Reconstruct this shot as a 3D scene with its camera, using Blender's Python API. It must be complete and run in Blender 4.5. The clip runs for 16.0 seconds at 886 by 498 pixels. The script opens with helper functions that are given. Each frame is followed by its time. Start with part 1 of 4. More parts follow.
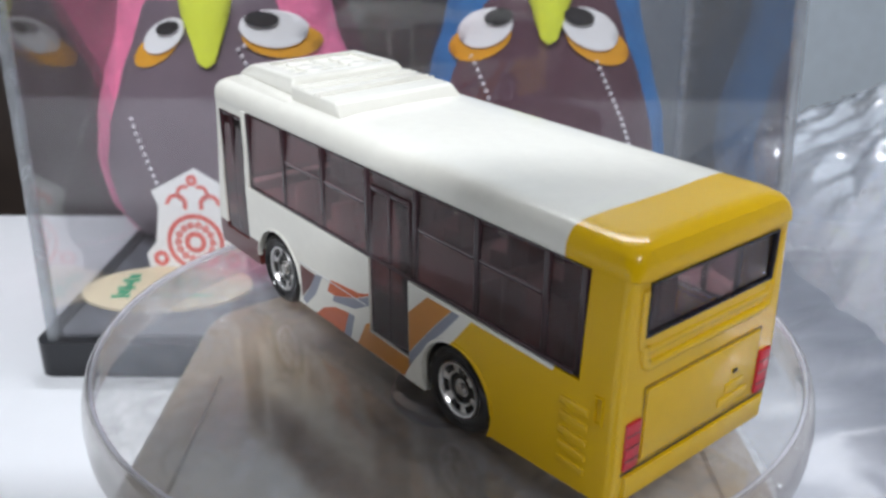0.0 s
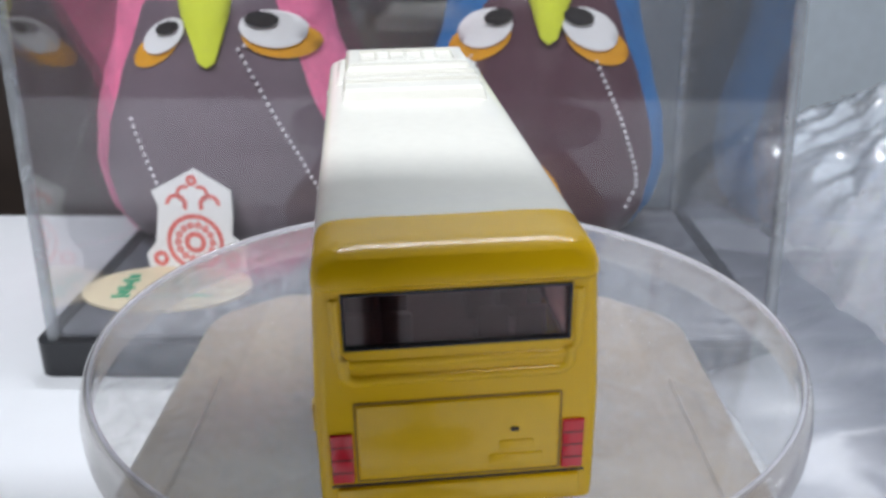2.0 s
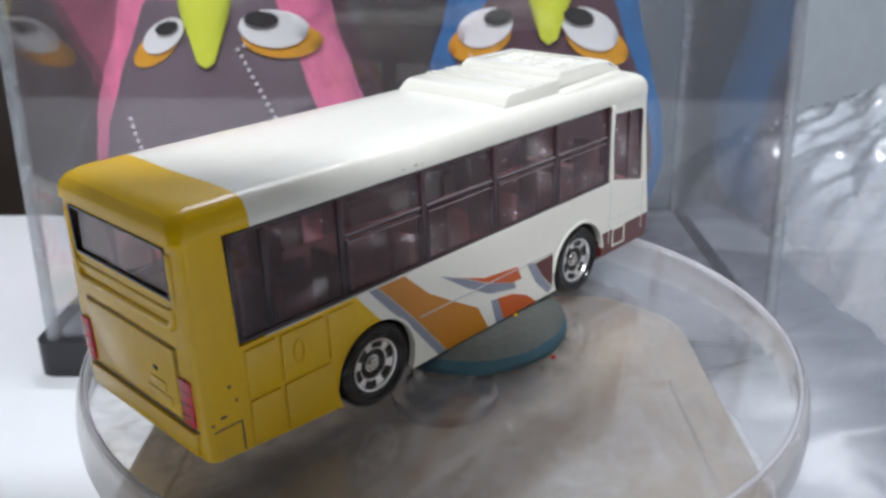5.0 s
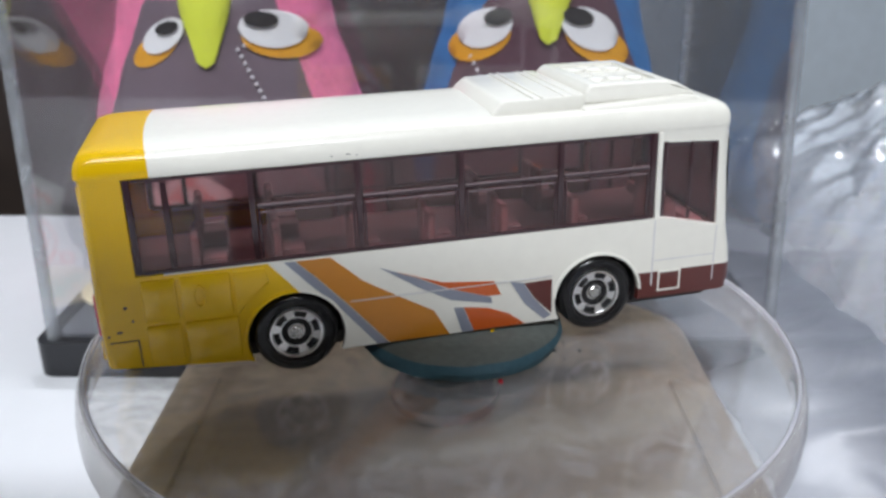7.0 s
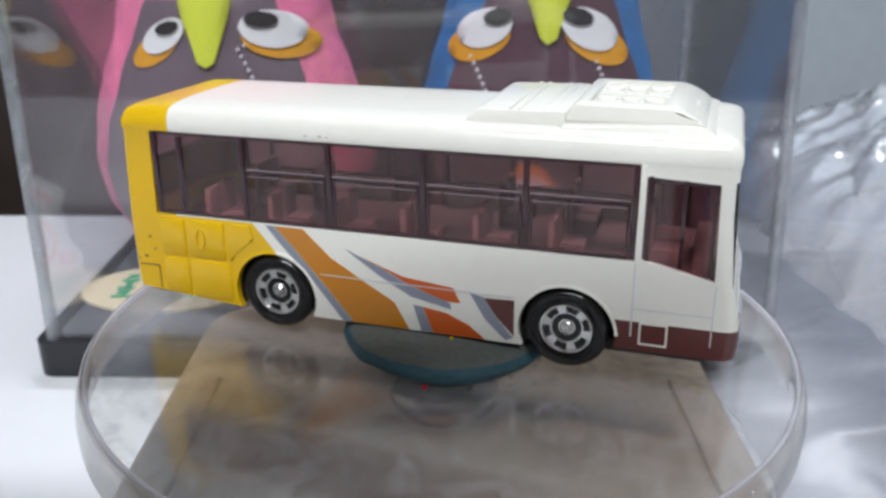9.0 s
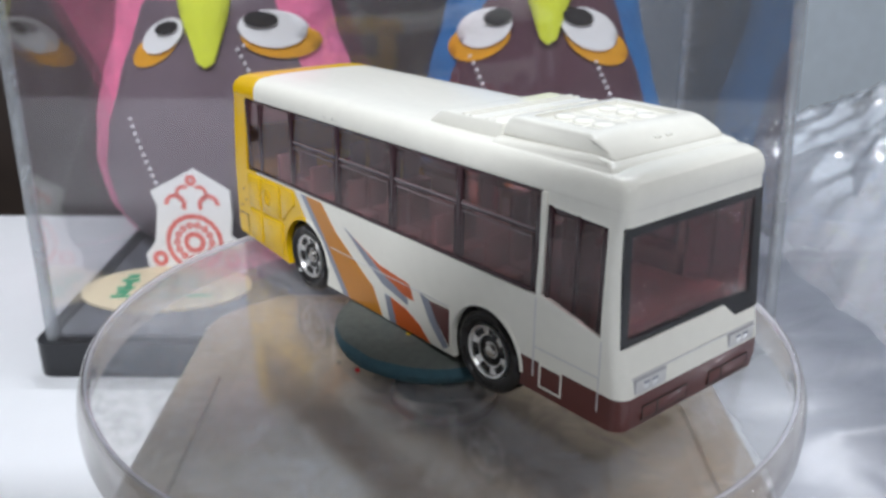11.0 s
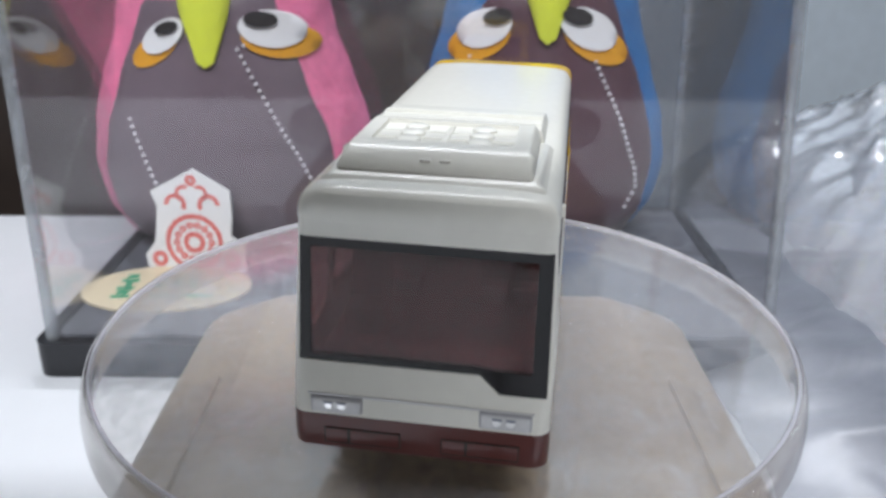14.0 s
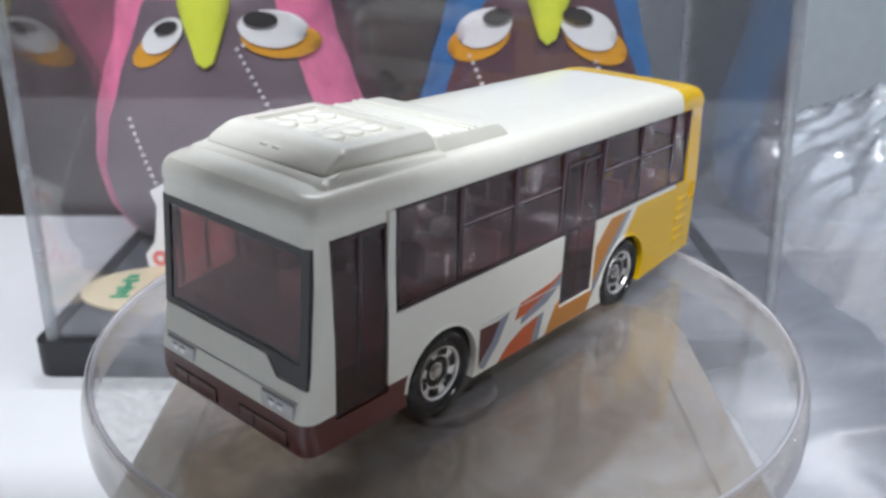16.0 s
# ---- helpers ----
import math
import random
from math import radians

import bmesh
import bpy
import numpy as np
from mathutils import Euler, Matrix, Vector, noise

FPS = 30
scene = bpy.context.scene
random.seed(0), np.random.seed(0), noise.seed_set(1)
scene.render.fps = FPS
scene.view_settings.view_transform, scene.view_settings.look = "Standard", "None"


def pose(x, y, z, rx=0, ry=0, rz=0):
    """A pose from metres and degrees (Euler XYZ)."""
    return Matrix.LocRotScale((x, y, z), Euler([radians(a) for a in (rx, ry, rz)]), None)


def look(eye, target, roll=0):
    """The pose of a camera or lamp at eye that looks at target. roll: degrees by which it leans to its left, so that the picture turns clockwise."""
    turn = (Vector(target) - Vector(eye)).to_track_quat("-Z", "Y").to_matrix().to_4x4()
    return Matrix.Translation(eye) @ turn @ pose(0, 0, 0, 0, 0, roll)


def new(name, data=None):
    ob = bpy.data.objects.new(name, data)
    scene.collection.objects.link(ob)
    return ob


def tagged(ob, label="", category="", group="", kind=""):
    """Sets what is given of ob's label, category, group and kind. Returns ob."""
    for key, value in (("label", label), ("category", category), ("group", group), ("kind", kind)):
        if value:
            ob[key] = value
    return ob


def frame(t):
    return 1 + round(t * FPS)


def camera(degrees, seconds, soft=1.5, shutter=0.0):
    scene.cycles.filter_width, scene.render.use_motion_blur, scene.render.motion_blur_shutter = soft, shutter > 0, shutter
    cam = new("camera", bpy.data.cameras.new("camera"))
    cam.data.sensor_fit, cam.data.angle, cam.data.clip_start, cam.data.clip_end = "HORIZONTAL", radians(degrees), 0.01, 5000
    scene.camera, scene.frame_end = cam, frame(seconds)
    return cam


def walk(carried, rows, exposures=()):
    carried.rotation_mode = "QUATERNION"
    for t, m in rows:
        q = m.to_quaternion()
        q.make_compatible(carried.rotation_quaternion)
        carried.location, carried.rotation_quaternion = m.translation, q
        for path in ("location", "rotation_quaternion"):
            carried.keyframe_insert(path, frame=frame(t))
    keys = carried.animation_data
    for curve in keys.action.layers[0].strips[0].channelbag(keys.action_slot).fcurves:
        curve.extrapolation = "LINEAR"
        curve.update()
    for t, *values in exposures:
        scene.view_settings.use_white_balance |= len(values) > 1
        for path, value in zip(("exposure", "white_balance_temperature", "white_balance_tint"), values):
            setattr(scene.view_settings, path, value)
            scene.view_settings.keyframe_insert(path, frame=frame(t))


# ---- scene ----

MM = 0.001
Z0 = 68.42          # table top to the height datum of the turning frame, mm

# ---- camera ----
cam = camera(55.06, 16.0, soft=2.8)
cam.data.dof.use_dof, cam.data.dof.focus_distance, cam.data.dof.aperture_fstop = True, 0.098, 55.0
EYE = Vector((0.0, -0.103, 0.105))


def aim(yaw, pitch, roll):
    y, p = radians(yaw), radians(pitch)
    way = Vector((math.sin(y) * math.cos(p), math.cos(y) * math.cos(p), -math.sin(p)))
    return look(EYE, EYE + way, roll)


# on its stand, it settles by a tenth of a degree
walk(cam, [(0.0, aim(-0.20, 22.35, 0.21)), (8.0, aim(-0.158, 22.35, 0.21)), (16.0, aim(-0.11, 22.35, 0.21))])

# ---- world and lamps ----
world = bpy.data.worlds.new("world")
scene.world = world
world.use_nodes = True
world.node_tree.nodes["Background"].inputs[0].default_value = (0.6, 0.7, 0.85, 1)
world.node_tree.nodes["Background"].inputs[1].default_value = 0.3
scene.view_settings.exposure = 0.0


def area_lamp(x, y, z, sx, sy, watts, colour):
    data = bpy.data.lights.new("tube_light", "AREA")
    data.shape, data.size, data.size_y, data.energy, data.color = "RECTANGLE", sx, sy, watts, colour
    ob = new("tube_light", data)
    ob.location = (x, y, z)
    return ob


LAMPS = [(0.10, 1.05, 15.5), (-0.16, -0.95, 39.5)]
for lx, ly, watts in LAMPS:
    area_lamp(lx, ly, 1.57, 1.2, 0.16, watts, (0.905, 0.937, 1.0))


# ---- materials ----
def material(name, colour, rough=0.5, metal=0.0, vary=0.08, size=30.0, bump=0.0, bump_size=200.0, coat=0.0, transmission=0.0, ior=1.45, specks=None):
    """Principled surface with colour variation at two scales and a fine relief."""
    m = bpy.data.materials.new(name)
    m.use_nodes = True
    nt = m.node_tree
    b = nt.nodes["Principled BSDF"]
    b.inputs["Roughness"].default_value = rough
    b.inputs["Metallic"].default_value = metal
    b.inputs["Coat Weight"].default_value = coat
    b.inputs["Transmission Weight"].default_value = transmission
    b.inputs["IOR"].default_value = ior
    tc = nt.nodes.new("ShaderNodeTexCoord")
    n1 = nt.nodes.new("ShaderNodeTexNoise")
    n1.inputs["Scale"].default_value, n1.inputs["Detail"].default_value = size, 4
    n2 = nt.nodes.new("ShaderNodeTexNoise")
    n2.inputs["Scale"].default_value, n2.inputs["Detail"].default_value = size * 11, 3
    for n in (n1, n2):
        nt.links.new(tc.outputs["Object"], n.inputs["Vector"])
    add = nt.nodes.new("ShaderNodeMath")
    add.operation = "ADD"
    nt.links.new(n1.outputs["Fac"], add.inputs[0])
    nt.links.new(n2.outputs["Fac"], add.inputs[1])
    ramp = nt.nodes.new("ShaderNodeMapRange")
    ramp.inputs["From Min"].default_value, ramp.inputs["From Max"].default_value = 0.6, 1.4
    ramp.inputs["To Min"].default_value, ramp.inputs["To Max"].default_value = 1 - vary, 1 + vary
    nt.links.new(add.outputs[0], ramp.inputs["Value"])
    mul = nt.nodes.new("ShaderNodeVectorMath")
    mul.operation = "MULTIPLY"
    mul.inputs[0].default_value = colour
    nt.links.new(ramp.outputs["Result"], mul.inputs[1])
    nt.links.new(mul.outputs[0], b.inputs["Base Color"])
    if bump:
        n3 = nt.nodes.new("ShaderNodeTexNoise")
        n3.inputs["Scale"].default_value, n3.inputs["Detail"].default_value = bump_size, 5
        nt.links.new(tc.outputs["Object"], n3.inputs["Vector"])
        bp = nt.nodes.new("ShaderNodeBump")
        bp.inputs["Strength"].default_value, bp.inputs["Distance"].default_value = bump, 0.0006
        nt.links.new(n3.outputs["Fac"], bp.inputs["Height"])
        nt.links.new(bp.outputs["Normal"], b.inputs["Normal"])
    return m


def bus_paint():
    """Glossy toy paint: cream white, with the tail of the bus in yellow up to a slanted edge."""
    m = material("bus_paint", (0.80, 0.79, 0.72), 0.22, vary=0.03, size=60, coat=0.1, bump=0.04, bump_size=900)
    nt = m.node_tree
    b = nt.nodes["Principled BSDF"]
    b.inputs["Specular IOR Level"].default_value = 0.35
    white = b.inputs["Base Color"].links[0].from_socket
    tc = next(n for n in nt.nodes if n.type == "TEX_COORD")
    sep = nt.nodes.new("ShaderNodeSeparateXYZ")
    nt.links.new(tc.outputs["Object"], sep.inputs[0])

    def calc(op, a, c, d=None):
        n = nt.nodes.new("ShaderNodeMath")
        n.operation = op
        for i, v in enumerate((a, c, d)):
            if v is None:
                continue
            if isinstance(v, (int, float)):
                n.inputs[i].default_value = v
            else:
                nt.links.new(v, n.inputs[i])
        return n.outputs[0]

    x, y, z = sep.outputs
    low = calc("LESS_THAN", z, 0.0143)
    slant = calc("MINIMUM", calc("MULTIPLY_ADD", z, -0.83, (19.2 + 0.83 * 13.9 - 40.7) * MM), (22.6 - 40.7) * MM)
    yy = calc("MULTIPLY", y, y)
    top = calc("MULTIPLY_ADD", yy, 5.0, (6.8 - 40.7) * MM)
    edge = calc("ADD", calc("MULTIPLY", low, slant), calc("MULTIPLY", calc("SUBTRACT", 1.0, low), top))
    noise_n = next(n for n in nt.nodes if n.type == "TEX_NOISE")
    edge = calc("MULTIPLY_ADD", noise_n.outputs["Fac"], 0.0004, edge)
    tail = calc("LESS_THAN", x, edge)
    mix = nt.nodes.new("ShaderNodeMix")
    mix.data_type = "RGBA"
    ins = [s for s in mix.inputs if s.type == "RGBA"]
    nt.links.new(tail, mix.inputs[0])
    nt.links.new(white, ins[0])
    ins[1].default_value = (0.74, 0.455, 0.003, 1)
    out = [s for s in mix.outputs if s.type == "RGBA"][0]
    nt.links.new(out, b.inputs["Base Color"])
    return m


def film_material(name, clear, colour, rough, bump, bump_size, haze=0.0, haze_size=120, ior=1.45, milk_colour=(0.75, 0.77, 0.8)):
    """Thin clear plastic film: mostly see-through, with a sharp gloss and a little milkiness."""
    m = bpy.data.materials.new(name)
    m.use_nodes = True
    nt = m.node_tree
    nt.nodes.clear()
    out = nt.nodes.new("ShaderNodeOutputMaterial")
    see = nt.nodes.new("ShaderNodeBsdfTransparent")
    see.inputs[0].default_value = (*colour, 1)
    milk = nt.nodes.new("ShaderNodeBsdfPrincipled")
    milk.inputs["Base Color"].default_value = (*milk_colour, 1)
    milk.inputs["Roughness"].default_value = rough
    milk.inputs["Specular IOR Level"].default_value = 0.8
    tc = nt.nodes.new("ShaderNodeTexCoord")
    no = nt.nodes.new("ShaderNodeTexNoise")
    no.inputs["Scale"].default_value, no.inputs["Detail"].default_value = bump_size, 4
    nt.links.new(tc.outputs["Object"], no.inputs["Vector"])
    bp = nt.nodes.new("ShaderNodeBump")
    bp.inputs["Strength"].default_value, bp.inputs["Distance"].default_value = bump, 0.002
    nt.links.new(no.outputs["Fac"], bp.inputs["Height"])
    nt.links.new(bp.outputs["Normal"], milk.inputs["Normal"])
    mx = nt.nodes.new("ShaderNodeMixShader")
    mx.inputs[0].default_value = 1 - clear
    if haze:
        # scratches and wipe marks: stretched noise that turns the plastic milky
        sc = nt.nodes.new("ShaderNodeTexNoise")
        sc.inputs["Scale"].default_value, sc.inputs["Detail"].default_value = haze_size, 8
        sc.inputs["Distortion"].default_value = 2.5
        nt.links.new(tc.outputs["Object"], sc.inputs["Vector"])
        mr = nt.nodes.new("ShaderNodeMapRange")
        mr.inputs["From Min"].default_value, mr.inputs["From Max"].default_value = 0.42, 0.72
        mr.inputs["To Min"].default_value, mr.inputs["To Max"].default_value = 1 - clear, 1 - clear + haze
        nt.links.new(sc.outputs["Fac"], mr.inputs["Value"])
        nt.links.new(mr.outputs["Result"], mx.inputs[0])
    nt.links.new(see.outputs[0], mx.inputs[1])
    nt.links.new(milk.outputs[0], mx.inputs[2])
    gl = nt.nodes.new("ShaderNodeBsdfGlossy")
    gl.inputs["Roughness"].default_value = rough
    nt.links.new(bp.outputs["Normal"], gl.inputs["Normal"])
    lw = nt.nodes.new("ShaderNodeLayerWeight")
    lw.inputs["Blend"].default_value = 0.5
    pw = nt.nodes.new("ShaderNodeMath")
    pw.operation = "POWER"
    pw.inputs[1].default_value = 3.4
    nt.links.new(lw.outputs["Facing"], pw.inputs[0])
    fr = nt.nodes.new("ShaderNodeMath")
    fr.operation = "MULTIPLY_ADD"
    fr.inputs[1].default_value, fr.inputs[2].default_value = 0.85, ((ior - 1) / (ior + 1)) ** 2
    nt.links.new(pw.outputs[0], fr.inputs[0])
    mx2 = nt.nodes.new("ShaderNodeMixShader")
    nt.links.new(fr.outputs[0], mx2.inputs[0])
    nt.links.new(mx.outputs[0], mx2.inputs[1])
    nt.links.new(gl.outputs[0], mx2.inputs[2])
    nt.links.new(mx2.outputs[0], out.inputs[0])
    return m


PAINT = bus_paint()
WHITE_PAINT = material("white_paint", (0.80, 0.79, 0.72), 0.24, vary=0.03, size=60, coat=0.1)
YELLOW_PAINT = material("yellow_paint", (0.74, 0.455, 0.003), 0.24, vary=0.04, size=60, coat=0.1)
MAROON = material("maroon_paint", (0.10, 0.022, 0.018), 0.3, vary=0.06, size=60, coat=0.2)
ORANGE = material("orange_print", (0.52, 0.20, 0.012), 0.3, vary=0.05, size=80, coat=0.2)
RED_ORANGE = material("red_orange_print", (0.55, 0.10, 0.012), 0.3, vary=0.05, size=80, coat=0.2)
GREY_PRINT = material("grey_print", (0.24, 0.26, 0.32), 0.3, vary=0.05, size=80, coat=0.2)
RED_PLASTIC = material("red_lens", (0.60, 0.012, 0.03), 0.2, vary=0.1, size=200, coat=0.3)
SILVER = material("silver_print", (0.62, 0.62, 0.62), 0.3, 0.2, vary=0.1, size=300)
DARK_PRINT = material("dark_groove", (0.03, 0.02, 0.015), 0.5, vary=0.1)
# brown tone that paints in the soft shade round the engine hood
GROOVE_SHADE = material("groove_shade", (0.26, 0.145, 0.012), 0.4, vary=0.2, size=150)
BLACK_TRIM = material("black_trim", (0.009, 0.009, 0.011), 0.2, vary=0.1, size=80)
TYRE = material("black_tyre", (0.010, 0.010, 0.011), 0.2, vary=0.1, size=90, bump=0.05)
LAMP_EDGE = material("grey_lamp_edge", (0.40, 0.40, 0.42), 0.35, 0.1, vary=0.12, size=260)
CHROME = material("chrome", (0.9, 0.9, 0.9), 0.3, 1.0, vary=0.06, size=200)
TINT = material("tinted_glazing", (0.63, 0.44, 0.45), 0.05, vary=0.10, size=70, transmission=0.992, ior=1.4)
TINT_DARK = material("tinted_rib", (0.05, 0.028, 0.033), 0.12, vary=0.1, size=90)
# paler tint that paints the lamp glint along the window ribs
RIB_GLINT = material("painted_rib_glint", (0.19, 0.145, 0.155), 0.15, vary=0.35, size=260)
SEAT = material("seat_plastic", (0.23, 0.125, 0.125), 0.45, vary=0.06, size=90)
CHASSIS = material("chassis_plastic", (0.02, 0.018, 0.018), 0.5, vary=0.1)
PUTTY_TOP = material("grey_putty", (0.105, 0.118, 0.108), 0.7, vary=0.2, size=90, bump=0.5, bump_size=420)
PUTTY = material("teal_putty", (0.035, 0.095, 0.125), 0.62, vary=0.2, size=90, bump=0.5, bump_size=420)
ACRYLIC = film_material("clear_plate", 0.905, (0.97, 0.965, 0.95), 0.09, 0.02, 60, 0.20, 170, 1.42, (0.62, 0.62, 0.67))
# whiter milk than the rim, painting in the highlight line along it
RIM_HIGHLIGHT = film_material("plate_rim_highlight", 0.6, (0.86, 0.86, 0.9), 0.05, 0.03, 60, 0.1, 60, 1.7, (0.85, 0.85, 0.9))
RIM = film_material("plate_rim", 0.76, (0.94, 0.93, 0.92), 0.06, 0.03, 60, 0.10, 60, 1.55, (0.60, 0.565, 0.55))
CLEAR = film_material("clear_case", 0.988, (0.975, 0.975, 0.985), 0.04, 0.02, 20, 0.02, 30, 1.6)
CASE_EDGE = film_material("case_edge", 0.74, (0.8, 0.82, 0.84), 0.06, 0.03, 60, 0.2, 60, 1.5, (0.5, 0.53, 0.56))
BASE_PLASTIC = material("brown_plastic", (0.37, 0.29, 0.205), 0.3, vary=0.10, size=40, bump=0.35, bump_size=260)
DARK_STEEL = material("dark_steel", (0.30, 0.25, 0.22), 0.16, 1.0, vary=0.2, size=150)
STEEL = material("steel", (0.55, 0.54, 0.52), 0.25, 1.0, vary=0.1, size=200)
BLACK_BASE = material("black_case_base", (0.014, 0.015, 0.018), 0.35, vary=0.15, size=60)
# speckle, with its contrast raised to paint in a mottled reflection
FELT_BASE = material("speckle_and_glare_top", (0.075, 0.08, 0.095), 0.6, vary=0.85, size=260, bump=0.6, bump_size=1400)
PINK = material("pink_fleece", (0.86, 0.21, 0.375), 0.9, vary=0.34, size=110, bump=1.0, bump_size=480)
BLUE = material("blue_fleece", (0.035, 0.17, 0.42), 0.9, vary=0.26, size=110, bump=1.0, bump_size=480)
PLUM = material("plum_satin", (0.095, 0.045, 0.062), 0.34, vary=0.12, size=40, bump=0.3, bump_size=60)
LAVENDER = material("lavender_satin", (0.155, 0.115, 0.14), 0.36, vary=0.14, size=40, bump=0.3, bump_size=60)
LIME = material("lime_felt", (0.74, 0.82, 0.06), 0.85, vary=0.08, size=100, bump=0.5, bump_size=900)
AMBER = material("amber_felt", (0.72, 0.33, 0.015), 0.85, vary=0.1, size=100, bump=0.5, bump_size=900)
WHITE_FELT = material("white_felt", (0.82, 0.82, 0.82), 0.85, vary=0.05, size=100, bump=0.4, bump_size=900)
BLACK_FELT = material("black_felt", (0.015, 0.014, 0.016), 0.8, vary=0.2, size=100)
THREAD = material("white_thread", (0.72, 0.68, 0.72), 0.8, vary=0.1, size=200)
CREAM = material("cream_card", (0.72, 0.62, 0.42), 0.6, vary=0.04, size=80)
GREEN_INK = material("green_ink", (0.02, 0.33, 0.16), 0.6, vary=0.1, size=150)
RED_INK = material("red_ink", (0.72, 0.16, 0.14), 0.8, vary=0.12, size=200)
TABLE = material("white_table", (0.72, 0.74, 0.77), 0.35, vary=0.02, size=12, bump=0.03, bump_size=300)
DARK_WOOD = material("dark_brown_wood", (0.022, 0.015, 0.012), 0.5, vary=0.3, size=8, bump=0.1)
GREY_BOX = material("grey_blue_plastic", (0.115, 0.14, 0.165), 0.5, vary=0.15, size=9, bump=0.1, bump_size=60)
BLUE_WALL = material("blue_grey_wall", (0.60, 0.70, 0.80), 0.8, vary=0.06, size=4, bump=0.1, bump_size=60)
WALL = material("plain_wall", (0.42, 0.41, 0.39), 0.9, vary=0.03, size=3, bump=0.1, bump_size=80)
BROWN_WALL = material("brown_panelling", (0.10, 0.065, 0.04), 0.6, vary=0.2, size=5, bump=0.1, bump_size=40)
CEILING = material("white_ceiling", (0.66, 0.66, 0.65), 0.9, vary=0.03, size=3)
FLOOR = material("brown_floor", (0.20, 0.14, 0.09), 0.5, vary=0.12, size=5)
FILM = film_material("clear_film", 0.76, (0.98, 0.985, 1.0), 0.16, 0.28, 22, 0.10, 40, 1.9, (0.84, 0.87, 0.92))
# greyer, denser film for the lowest sheet
LOW_FILM = film_material("grey_film", 0.66, (0.80, 0.81, 0.84), 0.30, 0.35, 60, 0.12, 30, 1.4, (0.46, 0.47, 0.51))
CRUMB = material("crumbs", (0.05, 0.07, 0.07), 0.8, vary=0.4, size=300)
GLOW = bpy.data.materials.new("lamp_glow")
GLOW.use_nodes = True
GLOW.node_tree.nodes["Principled BSDF"].inputs["Emission Color"].default_value = (0.93, 0.97, 1.0, 1)
GLOW.node_tree.nodes["Principled BSDF"].inputs["Emission Strength"].default_value = 6.0


# ---- mesh tools (millimetres) ----
def finish(name, me, mats, parent=None, label="", sharp=35):
    for mat in (mats if isinstance(mats, (list, tuple)) else [mats]):
        me.materials.append(mat)
    for p in me.polygons:
        p.use_smooth = True
    me.set_sharp_from_angle(angle=radians(sharp))
    ob = new(name, me)
    ob.parent = parent
    return tagged(ob, label)


def part(name, bm, mats, parent=None, label="", shift=(0, 0, 0), sharp=35):
    bmesh.ops.recalc_face_normals(bm, faces=bm.faces)
    bmesh.ops.translate(bm, verts=bm.verts, vec=shift)
    bmesh.ops.scale(bm, verts=bm.verts, vec=(MM, MM, MM))
    me = bpy.data.meshes.new(name)
    bm.to_mesh(me)
    bm.free()
    return finish(name, me, mats, parent, label, sharp)


def box(bm, x0, x1, y0, y1, z0, z1, bevel=0.0, mat=0):
    made = bmesh.ops.create_cube(bm, size=1.0)
    vs = made["verts"]
    for v in vs:
        v.co = Vector((x0 + (v.co.x + 0.5) * (x1 - x0), y0 + (v.co.y + 0.5) * (y1 - y0), z0 + (v.co.z + 0.5) * (z1 - z0)))
    faces = {f for v in vs for f in v.link_faces}
    for f in faces:
        f.material_index = mat
    if bevel:
        bmesh.ops.bevel(bm, geom=list({e for v in vs for e in v.link_edges}), offset=bevel, segments=2, profile=0.5, affect="EDGES")
    return bm


def boxed(*args, **kw):
    return box(bmesh.new(), *args, **kw)


def lathe(bm, profile, seg=48, axis="z", centre=(0, 0, 0), mat=0, closed=False):
    """Turn (radius, along) pairs round an axis."""
    rings = []
    for r, a in profile:
        ring = []
        n = 1 if r < 1e-6 else seg
        for i in range(n):
            w = 2 * math.pi * i / seg
            c, s = r * math.cos(w), r * math.sin(w)
            co = (c, s, a) if axis == "z" else (c, a, s)
            ring.append(bm.verts.new(Vector(co) + Vector(centre)))
        rings.append(ring)
    if closed:
        rings.append(rings[0])
    for p, q in zip(rings, rings[1:]):
        for i in range(seg):
            j = (i + 1) % seg
            quad = [p[i % len(p)], p[j % len(p)], q[j % len(q)], q[i % len(q)]]
            quad = list(dict.fromkeys(quad))
            if len(quad) > 2:
                f = bm.faces.new(quad)
                f.material_index = mat
    return bm


def prism(bm, pts, axis, a, b, mat=0):
    """A polygon given in the two other axes, drawn out from a to b along an axis."""
    def at(p, d):
        return {"x": (d, p[0], p[1]), "y": (p[0], d, p[1]), "z": (p[0], p[1], d)}[axis]
    lo = [bm.verts.new(at(p, a)) for p in pts]
    hi = [bm.verts.new(at(p, b)) for p in pts]
    faces = [bm.faces.new(lo[::-1]), bm.faces.new(hi)]
    n = len(pts)
    for i in range(n):
        faces.append(bm.faces.new([lo[i], lo[(i + 1) % n], hi[(i + 1) % n], hi[i]]))
    for f in faces:
        f.material_index = mat
    return bm


def rounded(x0, x1, y0, y1, r, seg=5):
    """Outline of a rectangle with round corners."""
    pts = []
    for cx, cy, s in ((x1 - r, y1 - r, 0), (x0 + r, y1 - r, 90), (x0 + r, y0 + r, 180), (x1 - r, y0 + r, 270)):
        for i in range(seg + 1):
            w = radians(s + 90 * i / seg)
            pts.append((cx + r * math.cos(w), cy + r * math.sin(w)))
    return pts


